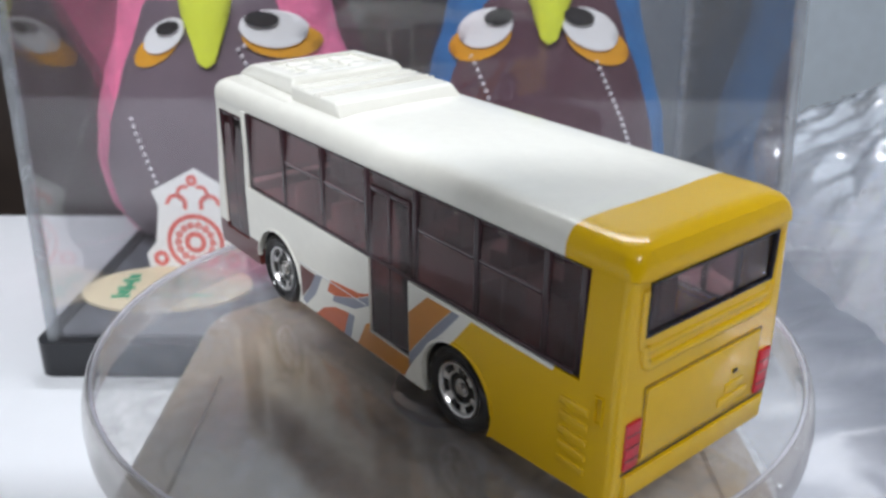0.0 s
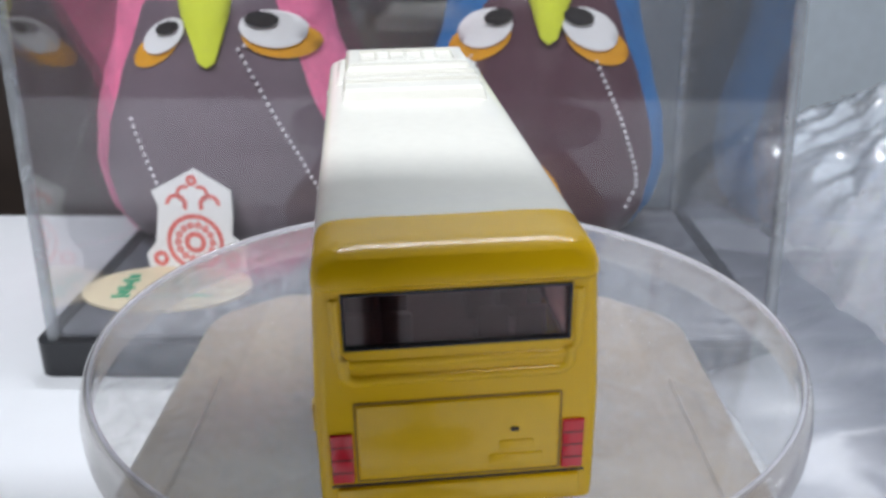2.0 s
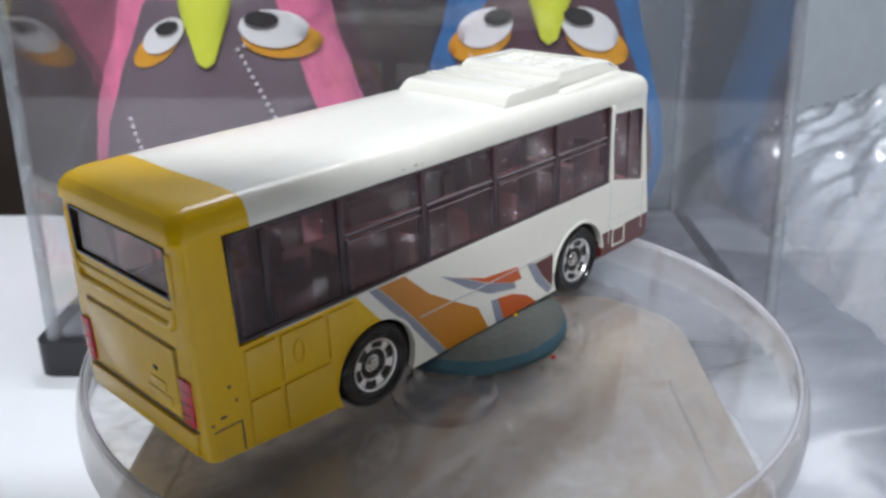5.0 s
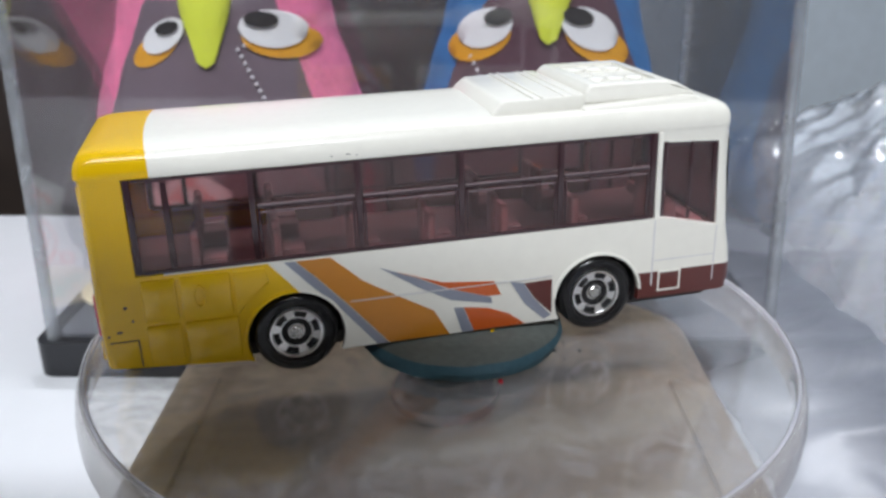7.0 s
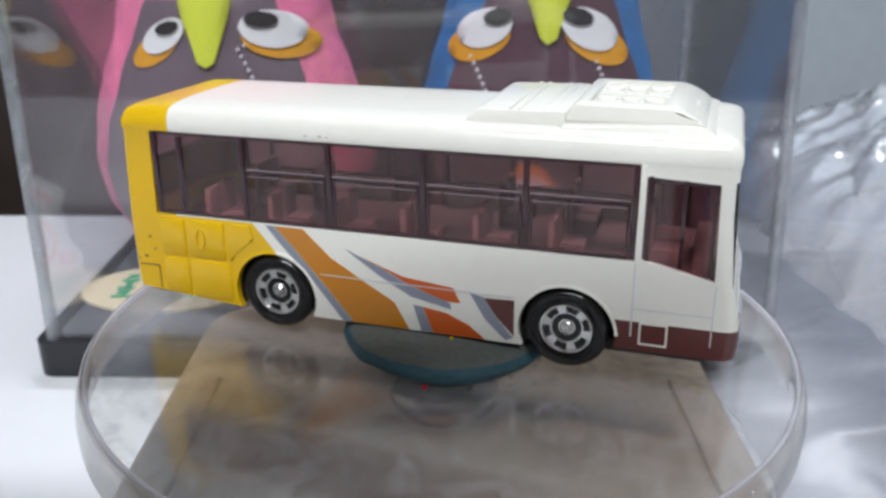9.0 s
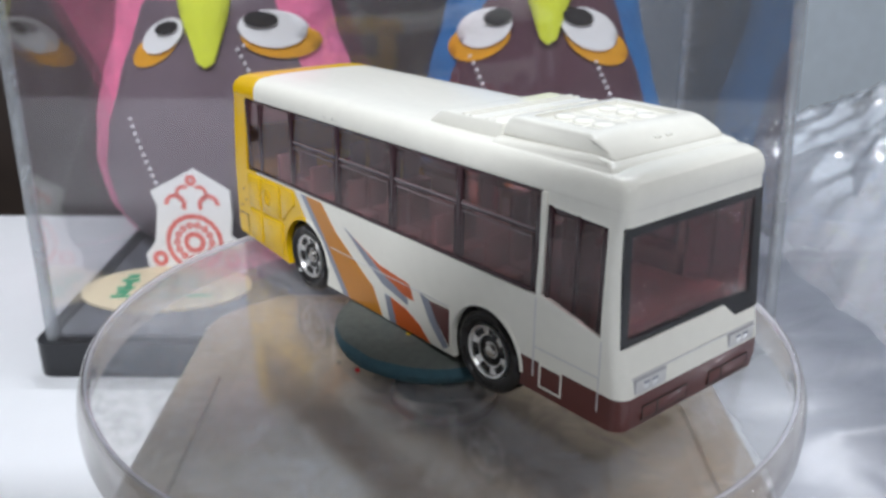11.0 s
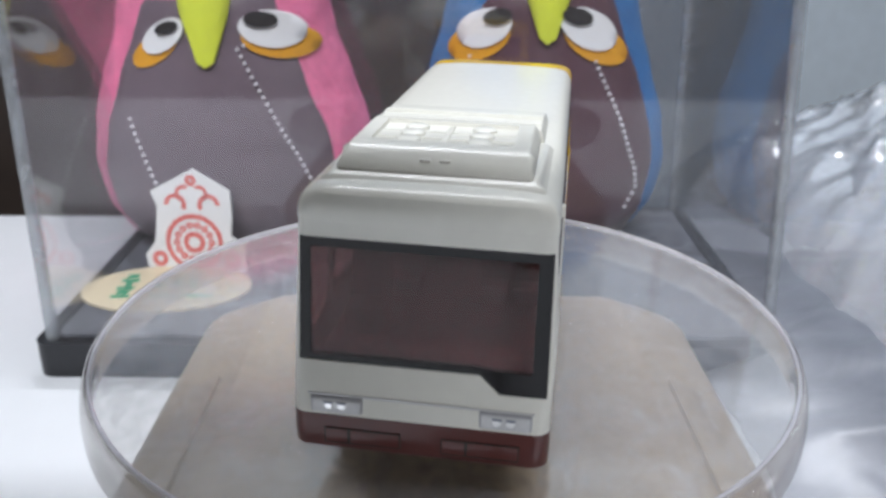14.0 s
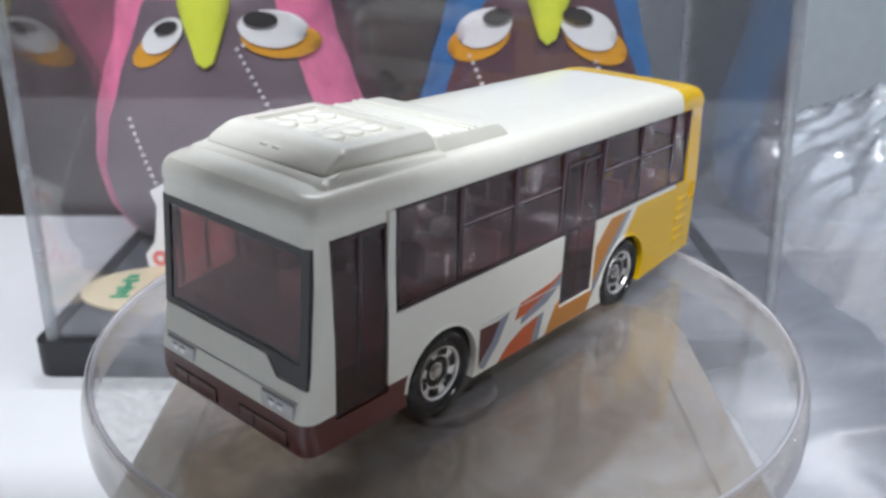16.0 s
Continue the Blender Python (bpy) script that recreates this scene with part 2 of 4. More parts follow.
def loft(levels, inset=0.0):
    """Stacked outlines (z, half width, tail x, nose x, tail radius, nose radius)."""
    bm = bmesh.new()
    rings = []
    for z, hw, xr, xf, rr, rf in levels:
        hw, xr, xf = hw - inset, xr + inset, xf - inset
        rr, rf = max(rr - inset * 0.5, 0.3), max(rf - inset * 0.5, 0.3)
        pts = []
        for cx, cy, r, s in ((xf, hw, rf, 0), (xr, hw, rr, 90), (xr, -hw, rr, 180), (xf, -hw, rf, 270)):
            ox = cx - r if cx == xf else cx + r
            oy = cy - r if cy > 0 else cy + r
            for i in range(8):
                w = radians(s + 90 * i / 7)
                pts.append((ox + r * math.cos(w), oy + r * math.sin(w)))
        rings.append([bm.verts.new((px, py, z)) for px, py in pts])
    for p, q in zip(rings, rings[1:]):
        for i in range(len(p)):
            j = (i + 1) % len(p)
            bm.faces.new([p[i], p[j], q[j], q[i]])
    bm.faces.new(rings[0][::-1])
    bm.faces.new(rings[-1])
    bmesh.ops.recalc_face_normals(bm, faces=bm.faces)
    return bm


def to_object(bm):
    bmesh.ops.recalc_face_normals(bm, faces=bm.faces)
    me = bpy.data.meshes.new("shape")
    bm.to_mesh(me)
    bm.free()
    return new("shape", me)


def carve(bm, steps):
    """The mesh of bm after the steps (operation, bmesh), in millimetres."""
    ob = to_object(bm)
    tools = []
    for op, tool in steps:
        t = to_object(tool)
        tools.append(t)
        mod = ob.modifiers.new("cut", "BOOLEAN")
        mod.operation, mod.solver, mod.object = op, "EXACT", t
    bpy.context.view_layer.update()
    dg = bpy.context.evaluated_depsgraph_get()
    me = bpy.data.meshes.new_from_object(ob.evaluated_get(dg))
    for t in (*tools, ob):
        bpy.data.objects.remove(t)
    return me


def carved_part(name, bm, steps, mats, parent, label="", shift=(0, 0, 0), sharp=35):
    me = carve(bm, steps)
    me.transform(Matrix.Scale(MM, 4) @ Matrix.Translation(shift))
    me.materials.clear()
    return finish(name, me, mats, parent, label, sharp)


# ---- the room ----
def room():
    def slab(name, x0, x1, y0, y1, z0, z1, mat, label, category):
        ob = part(name, boxed(x0, x1, y0, y1, z0, z1), mat)
        return tagged(ob, label, category, kind="structure")
    slab("floor", -1700, 1700, -2200, 1700, -740, -720, FLOOR, "brown wooden room floor under the table", "floor")
    slab("ceiling", -1700, 1700, -2200, 1700, 1680, 1700, CEILING, "plain white ceiling of the room", "ceiling")
    slab("wall_north", -1600, 1600, 1600, 1700, -720, 1680, BLUE_WALL, "blue-grey wall behind the table", "wall")
    slab("wall_south", -1600, 1600, -2200, -2100, -720, 1680, BROWN_WALL, "dark brown panelled room wall", "wall")
    slab("wall_west", -1700, -1600, -2200, 1700, -720, 1680, WALL, "plain off-white room wall", "wall")
    slab("wall_east", 1600, 1700, -2200, 1700, -720, 1680, WALL, "plain off-white room wall", "wall")


def ceiling_light(x, y):
    top = new("ceiling_light")
    top.location = (x, y, 1.58)
    tagged(top, "white fluorescent ceiling light with a glowing diffuser", "lamp", group="ceiling lights")
    part("housing", boxed(-620, 620, -100, 100, 20, 100, 8), CEILING, top)
    part("diffuser", boxed(-600, 600, -80, 80, 0, 20, 4), GLOW, top, "glowing diffuser")


def table():
    top = new("table")
    tagged(top, "white table with a smooth laminate top", "table")
    part("tabletop", boxed(-620, 620, -420, 185, -28, 0, 3), TABLE, top)
    for x in (-560, 560):
        for y in (-370, 140):
            part("leg", boxed(x - 22, x + 22, y - 22, y + 22, -720, -28, 3), TABLE, top)


def shade_tablet():
    """Unseen tablet on a stand just behind the point of view, added for its shade; the lens is near its lower edge."""
    rig = new("tablet")
    rig.matrix_basis = pose(0, -0.103, 0.105, -22.35)
    tagged(rig, "unseen black tablet on a small table stand, added to cast shade", "tablet")
    # slab sized and set to the left to shade the near end
    part("tablet_body", boxed(-182, 18, -14, -6, -36, 75, 3), BLACK_BASE, rig)
    part("screen", boxed(-175, 11, -14.6, -13.9, -29, 68, 0.2), BLACK_TRIM, rig, "glossy black screen")
    stand = new("stand")
    stand.parent = rig
    stand.matrix_basis = rig.matrix_basis.inverted() @ pose(0, -0.128, 0)
    part("post", lathe(bmesh.new(), [(0, 2), (5, 2), (5, 76), (0, 76)], 20), BLACK_BASE, stand)
    part("foot", lathe(bmesh.new(), [(0, 0), (30, 0), (30, 2), (6, 5), (0, 5)], 32), BLACK_BASE, stand)


def cabinet():
    top = new("cabinet")
    tagged(top, "dark brown wooden cabinet behind the table", "cabinet")
    part("body", boxed(-620, 62, 262, 640, -720, 130, 4), DARK_WOOD, top)
    part("cabinet_door", boxed(-615, -255, 250, 262, -700, 124, 3), DARK_WOOD, top)
    part("cabinet_door", boxed(-249, 57, 250, 262, -700, 124, 3), DARK_WOOD, top)


def storage_box():
    crate = new("storage_box")
    tagged(crate, "blue-grey plastic storage box beside the dark cabinet", "box")
    part("box_body", boxed(70, 152, 264, 560, -720, 96, 6), GREY_BOX, crate)
    part("lid", boxed(67, 155, 260, 563, 96, 112, 4), GREY_BOX, crate)


room()
storage_box()
for lx, ly, watts in LAMPS:
    ceiling_light(lx, ly)
table()
shade_tablet()
cabinet()


# ---- display case with two owl dolls ----
CASE = dict(x0=-93.5, x1=77.0, y0=73.5, y1=166.0, base=9.5, top=128.0)


def display_case():
    c = CASE
    case = new("display_case")
    tagged(case, "clear acrylic display case on a black speckled base", "display case")
    bm = bmesh.new()
    prism(bm, rounded(c["x0"] - 3, c["x1"] + 3, c["y0"] - 2, c["y1"] + 3, 4.0), "z", 0.0, c["base"] - 0.8)
    part("base", bm, BLACK_BASE, case, "black plastic base")
    bm = bmesh.new()
    prism(bm, rounded(c["x0"] + 1.8, c["x1"] - 1.8, c["y0"] + 1.8, c["y1"] - 1.8, 2.0), "z", c["base"] - 0.8, c["base"])
    part("base_top", bm, FELT_BASE, case, "dark grey speckled top of the base with mottled reflection painted in")
    d, d_left, t = 5.0, 0.3, 1.6          # draft of the walls, of the left wall, thickness
    z0, z1 = c["base"] - 0.8, c["top"]

    def wall(a0, a1, b0, b1):
        """A pane between two upright edges, leaning in with the draft."""
        bm = bmesh.new()
        mid = Vector(((c["x0"] + c["x1"]) / 2, (c["y0"] + c["y1"]) / 2, 0))
        lows = [Vector((*p, z0)) for p in (a0, a1, b1, b0)]
        highs = []
        for p in lows:
            q = p.copy()
            q.x += d_left if p.x < mid.x else -d
            q.y += d * (1 if p.y < mid.y else -1)
            q.z = z1
            highs.append(q)
        lo = [bm.verts.new(p) for p in lows]
        hi = [bm.verts.new(p) for p in highs]
        bm.faces.new(lo[::-1])
        bm.faces.new(hi)
        for i in range(4):
            bm.faces.new([lo[i], lo[(i + 1) % 4], hi[(i + 1) % 4], hi[i]])
        return bm
    x0, x1, y0, y1 = c["x0"], c["x1"], c["y0"], c["y1"]
    panes = [wall((x0 + t, y0), (x1 - t, y0), (x0 + t, y0 + t), (x1 - t, y0 + t)),
             wall((x0 + t, y1 - t), (x1 - t, y1 - t), (x0 + t, y1), (x1 - t, y1)),
             wall((x0, y0), (x0 + t - 0.05, y0), (x0, y1), (x0 + t - 0.05, y1)),
             wall((x1 - t + 0.05, y0), (x1, y0), (x1 - t + 0.05, y1), (x1, y1)),
             boxed(x0 + d_left, x1 - d, y0 + d, y1 - d, z1, z1 + t, 0.3)]
    for bm in panes:
        ob = part("pane", bm, CLEAR, case, "clear acrylic pane")
        ob.visible_shadow = False
    for cx, cy in ((x0, y0), (x1, y0), (x0, y1), (x1, y1)):
        sx, sy = (1 if cx == x0 else -1), (1 if cy == y0 else -1)
        bm = bmesh.new()
        lo = rounded(min(cx - 0.3 * sx, cx + 2.3 * sx), max(cx - 0.3 * sx, cx + 2.3 * sx), min(cy - 0.3 * sy, cy + 2.3 * sy), max(cy - 0.3 * sy, cy + 2.3 * sy), 0.9, 4)
        a = [bm.verts.new((px, py, z0)) for px, py in lo]
        b = [bm.verts.new((px + (d_left if sx > 0 else -d), py + d * sy, z1)) for px, py in lo]
        for i in range(len(a)):
            bm.faces.new([a[i], a[(i + 1) % len(a)], b[(i + 1) % len(a)], b[i]])
        ob = part("corner_edge", bm, CASE_EDGE, case, "bright moulded corner edge")
        ob.visible_shadow = False


def profile(z, table_):
    for (za, a), (zb, b) in zip(table_, table_[1:]):
        if za <= z <= zb:
            k = (z - za) / (zb - za)
            k = k * k * (3 - 2 * k) * 0.35 + k * 0.65
            return a + (b - a) * k
    return table_[-1][1]


SHAPE = [(0, 26), (4, 33), (12, 38), (24, 40), (36, 38.5), (50, 34), (62, 30), (74, 27.5), (86, 25), (94, 19), (99, 9), (100, 0.5)]


def owl_doll(x, y, wide, turn, fleece, label, eyes, beak_x, cords, belly=(-0.9, 0.9), satin=PLUM):
    """Egg-shaped stuffed owl: fleece back and wings, satin belly, felt eyes and beak. One mesh."""
    bm = bmesh.new()
    deep = 0.72
    seg, rows = 56, 44
    rings = []
    for k in range(rows + 1):
        z = 100.0 * k / rows
        r = profile(z, SHAPE) * wide
        ring = []
        for i in range(seg):
            w = 2 * math.pi * i / seg
            n = 1 + 0.02 * noise.noise(Vector((math.cos(w) * 2, math.sin(w) * 2, z * 0.06 + x)))
            ring.append(bm.verts.new((r * n * math.cos(w), r * n * deep / wide * math.sin(w), z)))
        rings.append(ring)
    for p, q in zip(rings, rings[1:]):
        for i in range(seg):
            j = (i + 1) % seg
            bm.faces.new([p[i], p[j], q[j], q[i]])
    bm.faces.new(rings[0][::-1])
    bm.faces.new(rings[-1])

    def on(px, pz, lift):
        """A point of the front, lifted off the fleece."""
        r = profile(min(max(pz, 0.5), 99), SHAPE) * wide
        k = min(abs(px) / r, 0.985)
        return Vector((px, -r * deep / wide * math.sqrt(1 - k * k) - lift, pz))

    def patch(outline, lift, mat, rings_=6, puff=0.0):
        """A sewn-on piece: outline in (x, z), lying on the front."""
        cx = sum(p[0] for p in outline) / len(outline)
        cz = sum(p[1] for p in outline) / len(outline)
        loops = []
        for k in range(1, rings_ + 1):
            s = k / rings_
            up = lift + puff * (1 - s * s)
            if k == rings_:
                up = -0.4
                s = 1.015
            elif k == rings_ - 1:
                s, up = 0.985, lift
            loops.append([bm.verts.new(on(cx + (px - cx) * s, cz + (pz - cz) * s, up)) for px, pz in outline])
        mid = bm.verts.new(on(cx, cz, lift + puff))
        n = len(outline)
        for i in range(n):
            f = bm.faces.new([mid, loops[0][i], loops[0][(i + 1) % n]])
            f.material_index = mat
        for p, q in zip(loops, loops[1:]):
            for i in range(n):
                f = bm.faces.new([p[i], q[i], q[(i + 1) % n], p[(i + 1) % n]])
                f.material_index = mat

    def oval(cx, cz, a, b, lean=0.0, n=28, flat=0.0):
        out = []
        for i in range(n):
            w = 2 * math.pi * i / n
            u, v = a * math.cos(w), b * math.sin(w)
            if flat and v > 0:
                v *= 1 - flat
            out.append((cx + u * math.cos(lean) - v * math.sin(lean), cz + u * math.sin(lean) + v * math.cos(lean)))
        return out

    # belly as a strip-built shell, so that it follows the swell
    cols = 24
    grid = []
    for k in range(25):
        z = 1.2 + 71.0 * k / 24
        half = profile(z, SHAPE) * wide * (1.0 - 0.25 * (k / 24) ** 4)
        row = []
        for i in range(cols + 1):
            s = belly[0] + (belly[1] - belly[0]) * i / cols
            crease = 0.9 * noise.noise(Vector((s * 1.5 + x * 0.1, z * 0.05, 3.0)))
            row.append(bm.verts.new(on(s * half, z, (0.9 + crease * 0.6) if 0 < i < cols and k < 24 else -0.3)))
        grid.append(row)
    for p, q in zip(grid, grid[1:]):
        for i in range(cols):
            f = bm.faces.new([p[i], p[i + 1], q[i + 1], q[i]])
            f.material_index = 1
    for ex, ez, lx, lz, px, pz, lean, k, kb in eyes:
        patch(oval(lx, lz, 10.0 * k, 5.2 * kb, lean), 1.6, 3)
        patch(oval(ex, ez, 8.6 * k, 5.4 * kb, lean), 2.4, 4)
        patch(oval(px, pz, 4.3 * k, 2.4 * kb, lean * 0.5), 3.1, 5)
    beak = [(0, 0), (2.2, 1.5), (4.0, 7), (6.3, 14), (6.9, 19), (5.4, 24), (2.8, 27), (0, 28)]
    beak = beak + [(-a, b) for a, b in beak[-2:0:-1]]
    patch([(a + beak_x[0], b + beak_x[1]) for a, b in beak], 2.6, 2, 6, 1.6)
    # stitched cords across the belly
    for line in cords:
        for (xa, za), (xb, zb) in zip(line, line[1:]):
            n = max(2, round(math.hypot(xb - xa, zb - za) / 2.0))
            for k in range(n):
                at_ = on(xa + (xb - xa) * k / n, za + (zb - za) * k / n, 1.2)
                made = bmesh.ops.create_icosphere(bm, subdivisions=1, radius=0.68, matrix=Matrix.Translation(at_))
                for f in {f for v in made["verts"] for f in v.link_faces}:
                    f.material_index = 6
    ob = part("owl_doll", bm, [fleece, satin, LIME, AMBER, WHITE_FELT, BLACK_FELT, THREAD], label="", sharp=60)
    ob.matrix_basis = pose(x * MM, y * MM, CASE["base"] * MM, 0, 0, turn)
    return tagged(ob, label, "doll", group="owl dolls")


def cloth_charm(x, y, z, size, lean, turn, label, ink):
    """White brocade scrap with a printed flower wheel."""
    charm = new("cloth_charm")
    charm.matrix_basis = pose(x * MM, y * MM, z * MM, lean, 0, turn)
    tagged(charm, label, "ornament")
    out = [(-13, 0), (-13.8, 5), (-11, 8.5), (-10.5, 12), (-9.8, 18), (-11.3, 22), (0, 28), (9.5, 22.5), (9.8, 16), (9.2, 10.5), (13, 7.5), (12.6, 1)]
    out = [(a * size, b * size) for a, b in out]
    part("cloth", prism(bmesh.new(), out, "y", -0.5, 0.5), WHITE_FELT, charm)
    bm = bmesh.new()

    def hoop(cx, cz, r0, r1, a0=0.0, a1=360.0, n=24):
        for i in range(n):
            w0, w1 = radians(a0 + (a1 - a0) * i / n), radians(a0 + (a1 - a0) * (i + 1) / n)
            pts = [(cx + r * math.cos(w), cz + r * math.sin(w)) for r, w in ((r0, w0), (r1, w0), (r1, w1), (r0, w1))]
            prism(bm, [(a * size, b * size) for a, b in pts], "y", -0.62, -0.5)
    hoop(-0.5, 8.6, 6.4, 7.6)
    hoop(-0.5, 8.6, 1.6, 2.9, n=14)
    for k in range(14):
        w = radians(360 * k / 14)
        hoop(-0.5 + 4.6 * math.cos(w), 8.6 + 4.6 * math.sin(w), 0.3, 1.0, n=6)
    for s in (-1, 1):
        hoop(s * 4.4 - 0.5, 18.6, 1.8, 2.9, 0 if s > 0 else -30, 210 if s > 0 else 180, 14)
        hoop(s * 2.0 - 0.5, 21.5, 1.4, 2.3, -60 if s > 0 else 60, 120 if s > 0 else 240, 12)
        hoop(s * 9.6 - 0.3, 4.0, 0.9, 2.1, n=12)
    hoop(-0.5, 25.0, 0.4, 1.5, n=10)
    part("flower_print", bm, ink, charm, "printed flower wheel")
    return charm


def ring_charm():
    """White felt ring over an amber oval, leaning on the blue owl."""
    charm = new("felt_charm")
    charm.matrix_basis = pose(24.5 * MM, 118.5 * MM, (CASE["base"] + 6.6) * MM, -8, 0, 0)
    tagged(charm, "white felt ring charm with a dark centre against the blue owl", "ornament")

    def oval(a, b, cz, lean):
        out = []
        for i in range(36):
            w = 2 * math.pi * i / 36
            u, v = a * math.cos(w), b * math.sin(w)
            out.append((u * math.cos(lean) - v * math.sin(lean), cz + u * math.sin(lean) + v * math.cos(lean)))
        return out
    part("amber_oval", prism(bmesh.new(), oval(8.0, 13.0, 10.0, 0.25), "y", -0.6, 0.4), AMBER, charm, "amber felt oval")
    part("white_oval", prism(bmesh.new(), oval(7.4, 9.8, 9.6, 0.25), "y", -1.6, -0.6), WHITE_FELT, charm, "white felt oval")
    part("dark_centre", prism(bmesh.new(), oval(3.6, 5.6, 10.4, 0.25), "y", -2.2, -1.6), BLACK_FELT, charm, "dark centre")
    part("foot", boxed(-4, 4, -0.6, 6.0, -7.0, -2.0, 0.3), AMBER, charm)


def name_plate():
    plate = new("name_plate")
    plate.matrix_basis = pose(-73.2 * MM, 100.5 * MM, CASE["base"] * MM, 0, 0, 2.5)
    tagged(plate, "oval cream card with green lettering on the case base", "card")
    bm = bmesh.new()
    prism(bm, [(22.0 * math.cos(2 * math.pi * i / 56), 14.2 * math.sin(2 * math.pi * i / 56)) for i in range(56)], "z", 0, 0.7)
    part("card", bm, CREAM, plate)
    strokes = [(-10.7, 7.0, 2.9, 2.6), (-10.7, 4.2, 4.6, 1.8), (-10.5, 1.6, 1.6, 4.0), (-10.7, -0.6, 4.4, 2.0), (-10.6, -3.2, 3.0, 2.2), (-10.8, -5.6, 4.8, 1.5),
               (-2.6, 2.2, 0.8, 6.0), (-1.4, 4.6, 2.2, 1.0), (-1.2, 0.8, 2.0, 1.0), (1.6, 2.4, 0.8, 6.2), (2.9, 3.4, 1.8, 1.0), (3.2, 0.6, 1.8, 1.0), (5.8, 4.6, 2.4, 1.0), (6.8, 1.6, 0.8, 5.0), (5.6, 2.2, 1.8, 0.9)]
    for cx, cy, w, h in strokes:
        part("stroke", boxed(cx - w / 2, cx + w / 2, cy - h / 2, cy + h / 2, 0.7, 0.8), GREEN_INK, plate)
    part("text_bar", boxed(-3.0, 13, -6.4, -5.2, 0.7, 0.8), GREEN_INK, plate)


display_case()
owl_doll(-63.0, 147.0, 1.05, 0, PINK, "stuffed owl doll of pink fleece with a greyish lavender satin belly",
         [(-11.6, 62.0, -14.2, 58.6, -10.2, 64.2, 0.55, 0.78, 0.66), (17.0, 63.6, 18.8, 60.6, 14.4, 66.2, -0.16, 1.0, 0.86)], (-0.1, 54.0),
         [[(-22.8, 40.0), (-15.8, 21.5)], [(13.0, 61.6), (8.0, 58.7), (17.0, 41.0), (23.2, 29.4), (29.6, 14.8)]], (-0.80, 0.78), LAVENDER)
owl_doll(27.8, 151.0, 0.96, 0, BLUE, "stuffed owl doll of blue fleece with a plum satin belly",
         [(-17.4, 63.4, -18.8, 59.8, -14.0, 66.6, 0.42, 0.90, 0.86), (10.7, 63.6, 13.0, 59.8, 7.2, 67.0, -0.42, 1.0, 0.9)], (-0.6, 59.7),
         [[(-21.0, 55.8), (-17.0, 47.2), (-12.0, 33.0)], [(12.7, 55.1), (20.4, 39.7), (25.8, 25.4), (26.8, 19.6), (23.2, 11.7)]], (-0.86, 0.86))
cloth_charm(-68.4, 113.5, CASE["base"] - 1.2, 1.06, -6, -4, "white cloth charm with a red flower print against the pink owl", RED_INK)
ring_charm()
name_plate()


# ---- crumpled plastic bag ----
def plastic_bag():
    bag = new("plastic_bag")
    tagged(bag, "crumpled clear plastic bag lying on the table", "bag")

    def sheet(seed, x0, x1, y0, y1, height, steep=0.55, crease=1.0, n=116):
        bm = bmesh.new()
        rows = []
        for j in range(n + 1):
            row = []
            for i in range(n + 1):
                u, v = i / n, j / n
                px, py = x0 + (x1 - x0) * u, y0 + (y1 - y0) * v
                dome = (max(0.0, math.sin(math.pi * min(u * 1.25, 1) * 0.5 + 0.02)) * math.sin(math.pi * min(max(v, 0), 1))) ** steep
                p = Vector((px * 0.022 + seed, py * 0.022, seed * 0.7))
                w = p + 0.35 * noise.noise_vector(p * 0.9)
                fold = (0.5 + noise.noise(w * 0.7)) * 0.5 + (1 - abs(noise.noise(w * 1.1))) ** 3 * 0.34 + (1 - abs(noise.noise(w * 2.7 + Vector((4, 2, 0))))) ** 4 * 0.13
                q = Vector((p.x * 9 + p.y * 5, p.y * 3.2 - p.x * 1.5, seed)) + 1.2 * noise.noise_vector(p * 2.0)
                fold += crease * 0.05 * (1 - abs(noise.noise(q))) ** 5 + crease * 0.015 * (1 - abs(noise.noise(q * 2.1))) ** 4
                pz = height * dome * (0.62 + 0.46 * fold)
                jit = Vector((noise.noise(p * 3.0 + Vector((9, 0, 0))), noise.noise(p * 3.0 + Vector((0, 9, 0))), 0)) * 5
                row.append(bm.verts.new((px + jit.x, py + jit.y, max(pz, 0.25))))
            rows.append(row)
        for p, q in zip(rows, rows[1:]):
            for i in range(n):
                bm.faces.new([p[i], p[i + 1], q[i + 1], q[i]])
        return bm
    part("film", sheet(1.3, 82, 340, -70, 178, 92, 0.30), FILM, bag, sharp=70)
    part("film", sheet(6.1, 84, 330, -30, 179, 108, 0.30), FILM, bag, sharp=70)
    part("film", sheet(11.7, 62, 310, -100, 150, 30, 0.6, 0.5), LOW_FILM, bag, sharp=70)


plastic_bag()


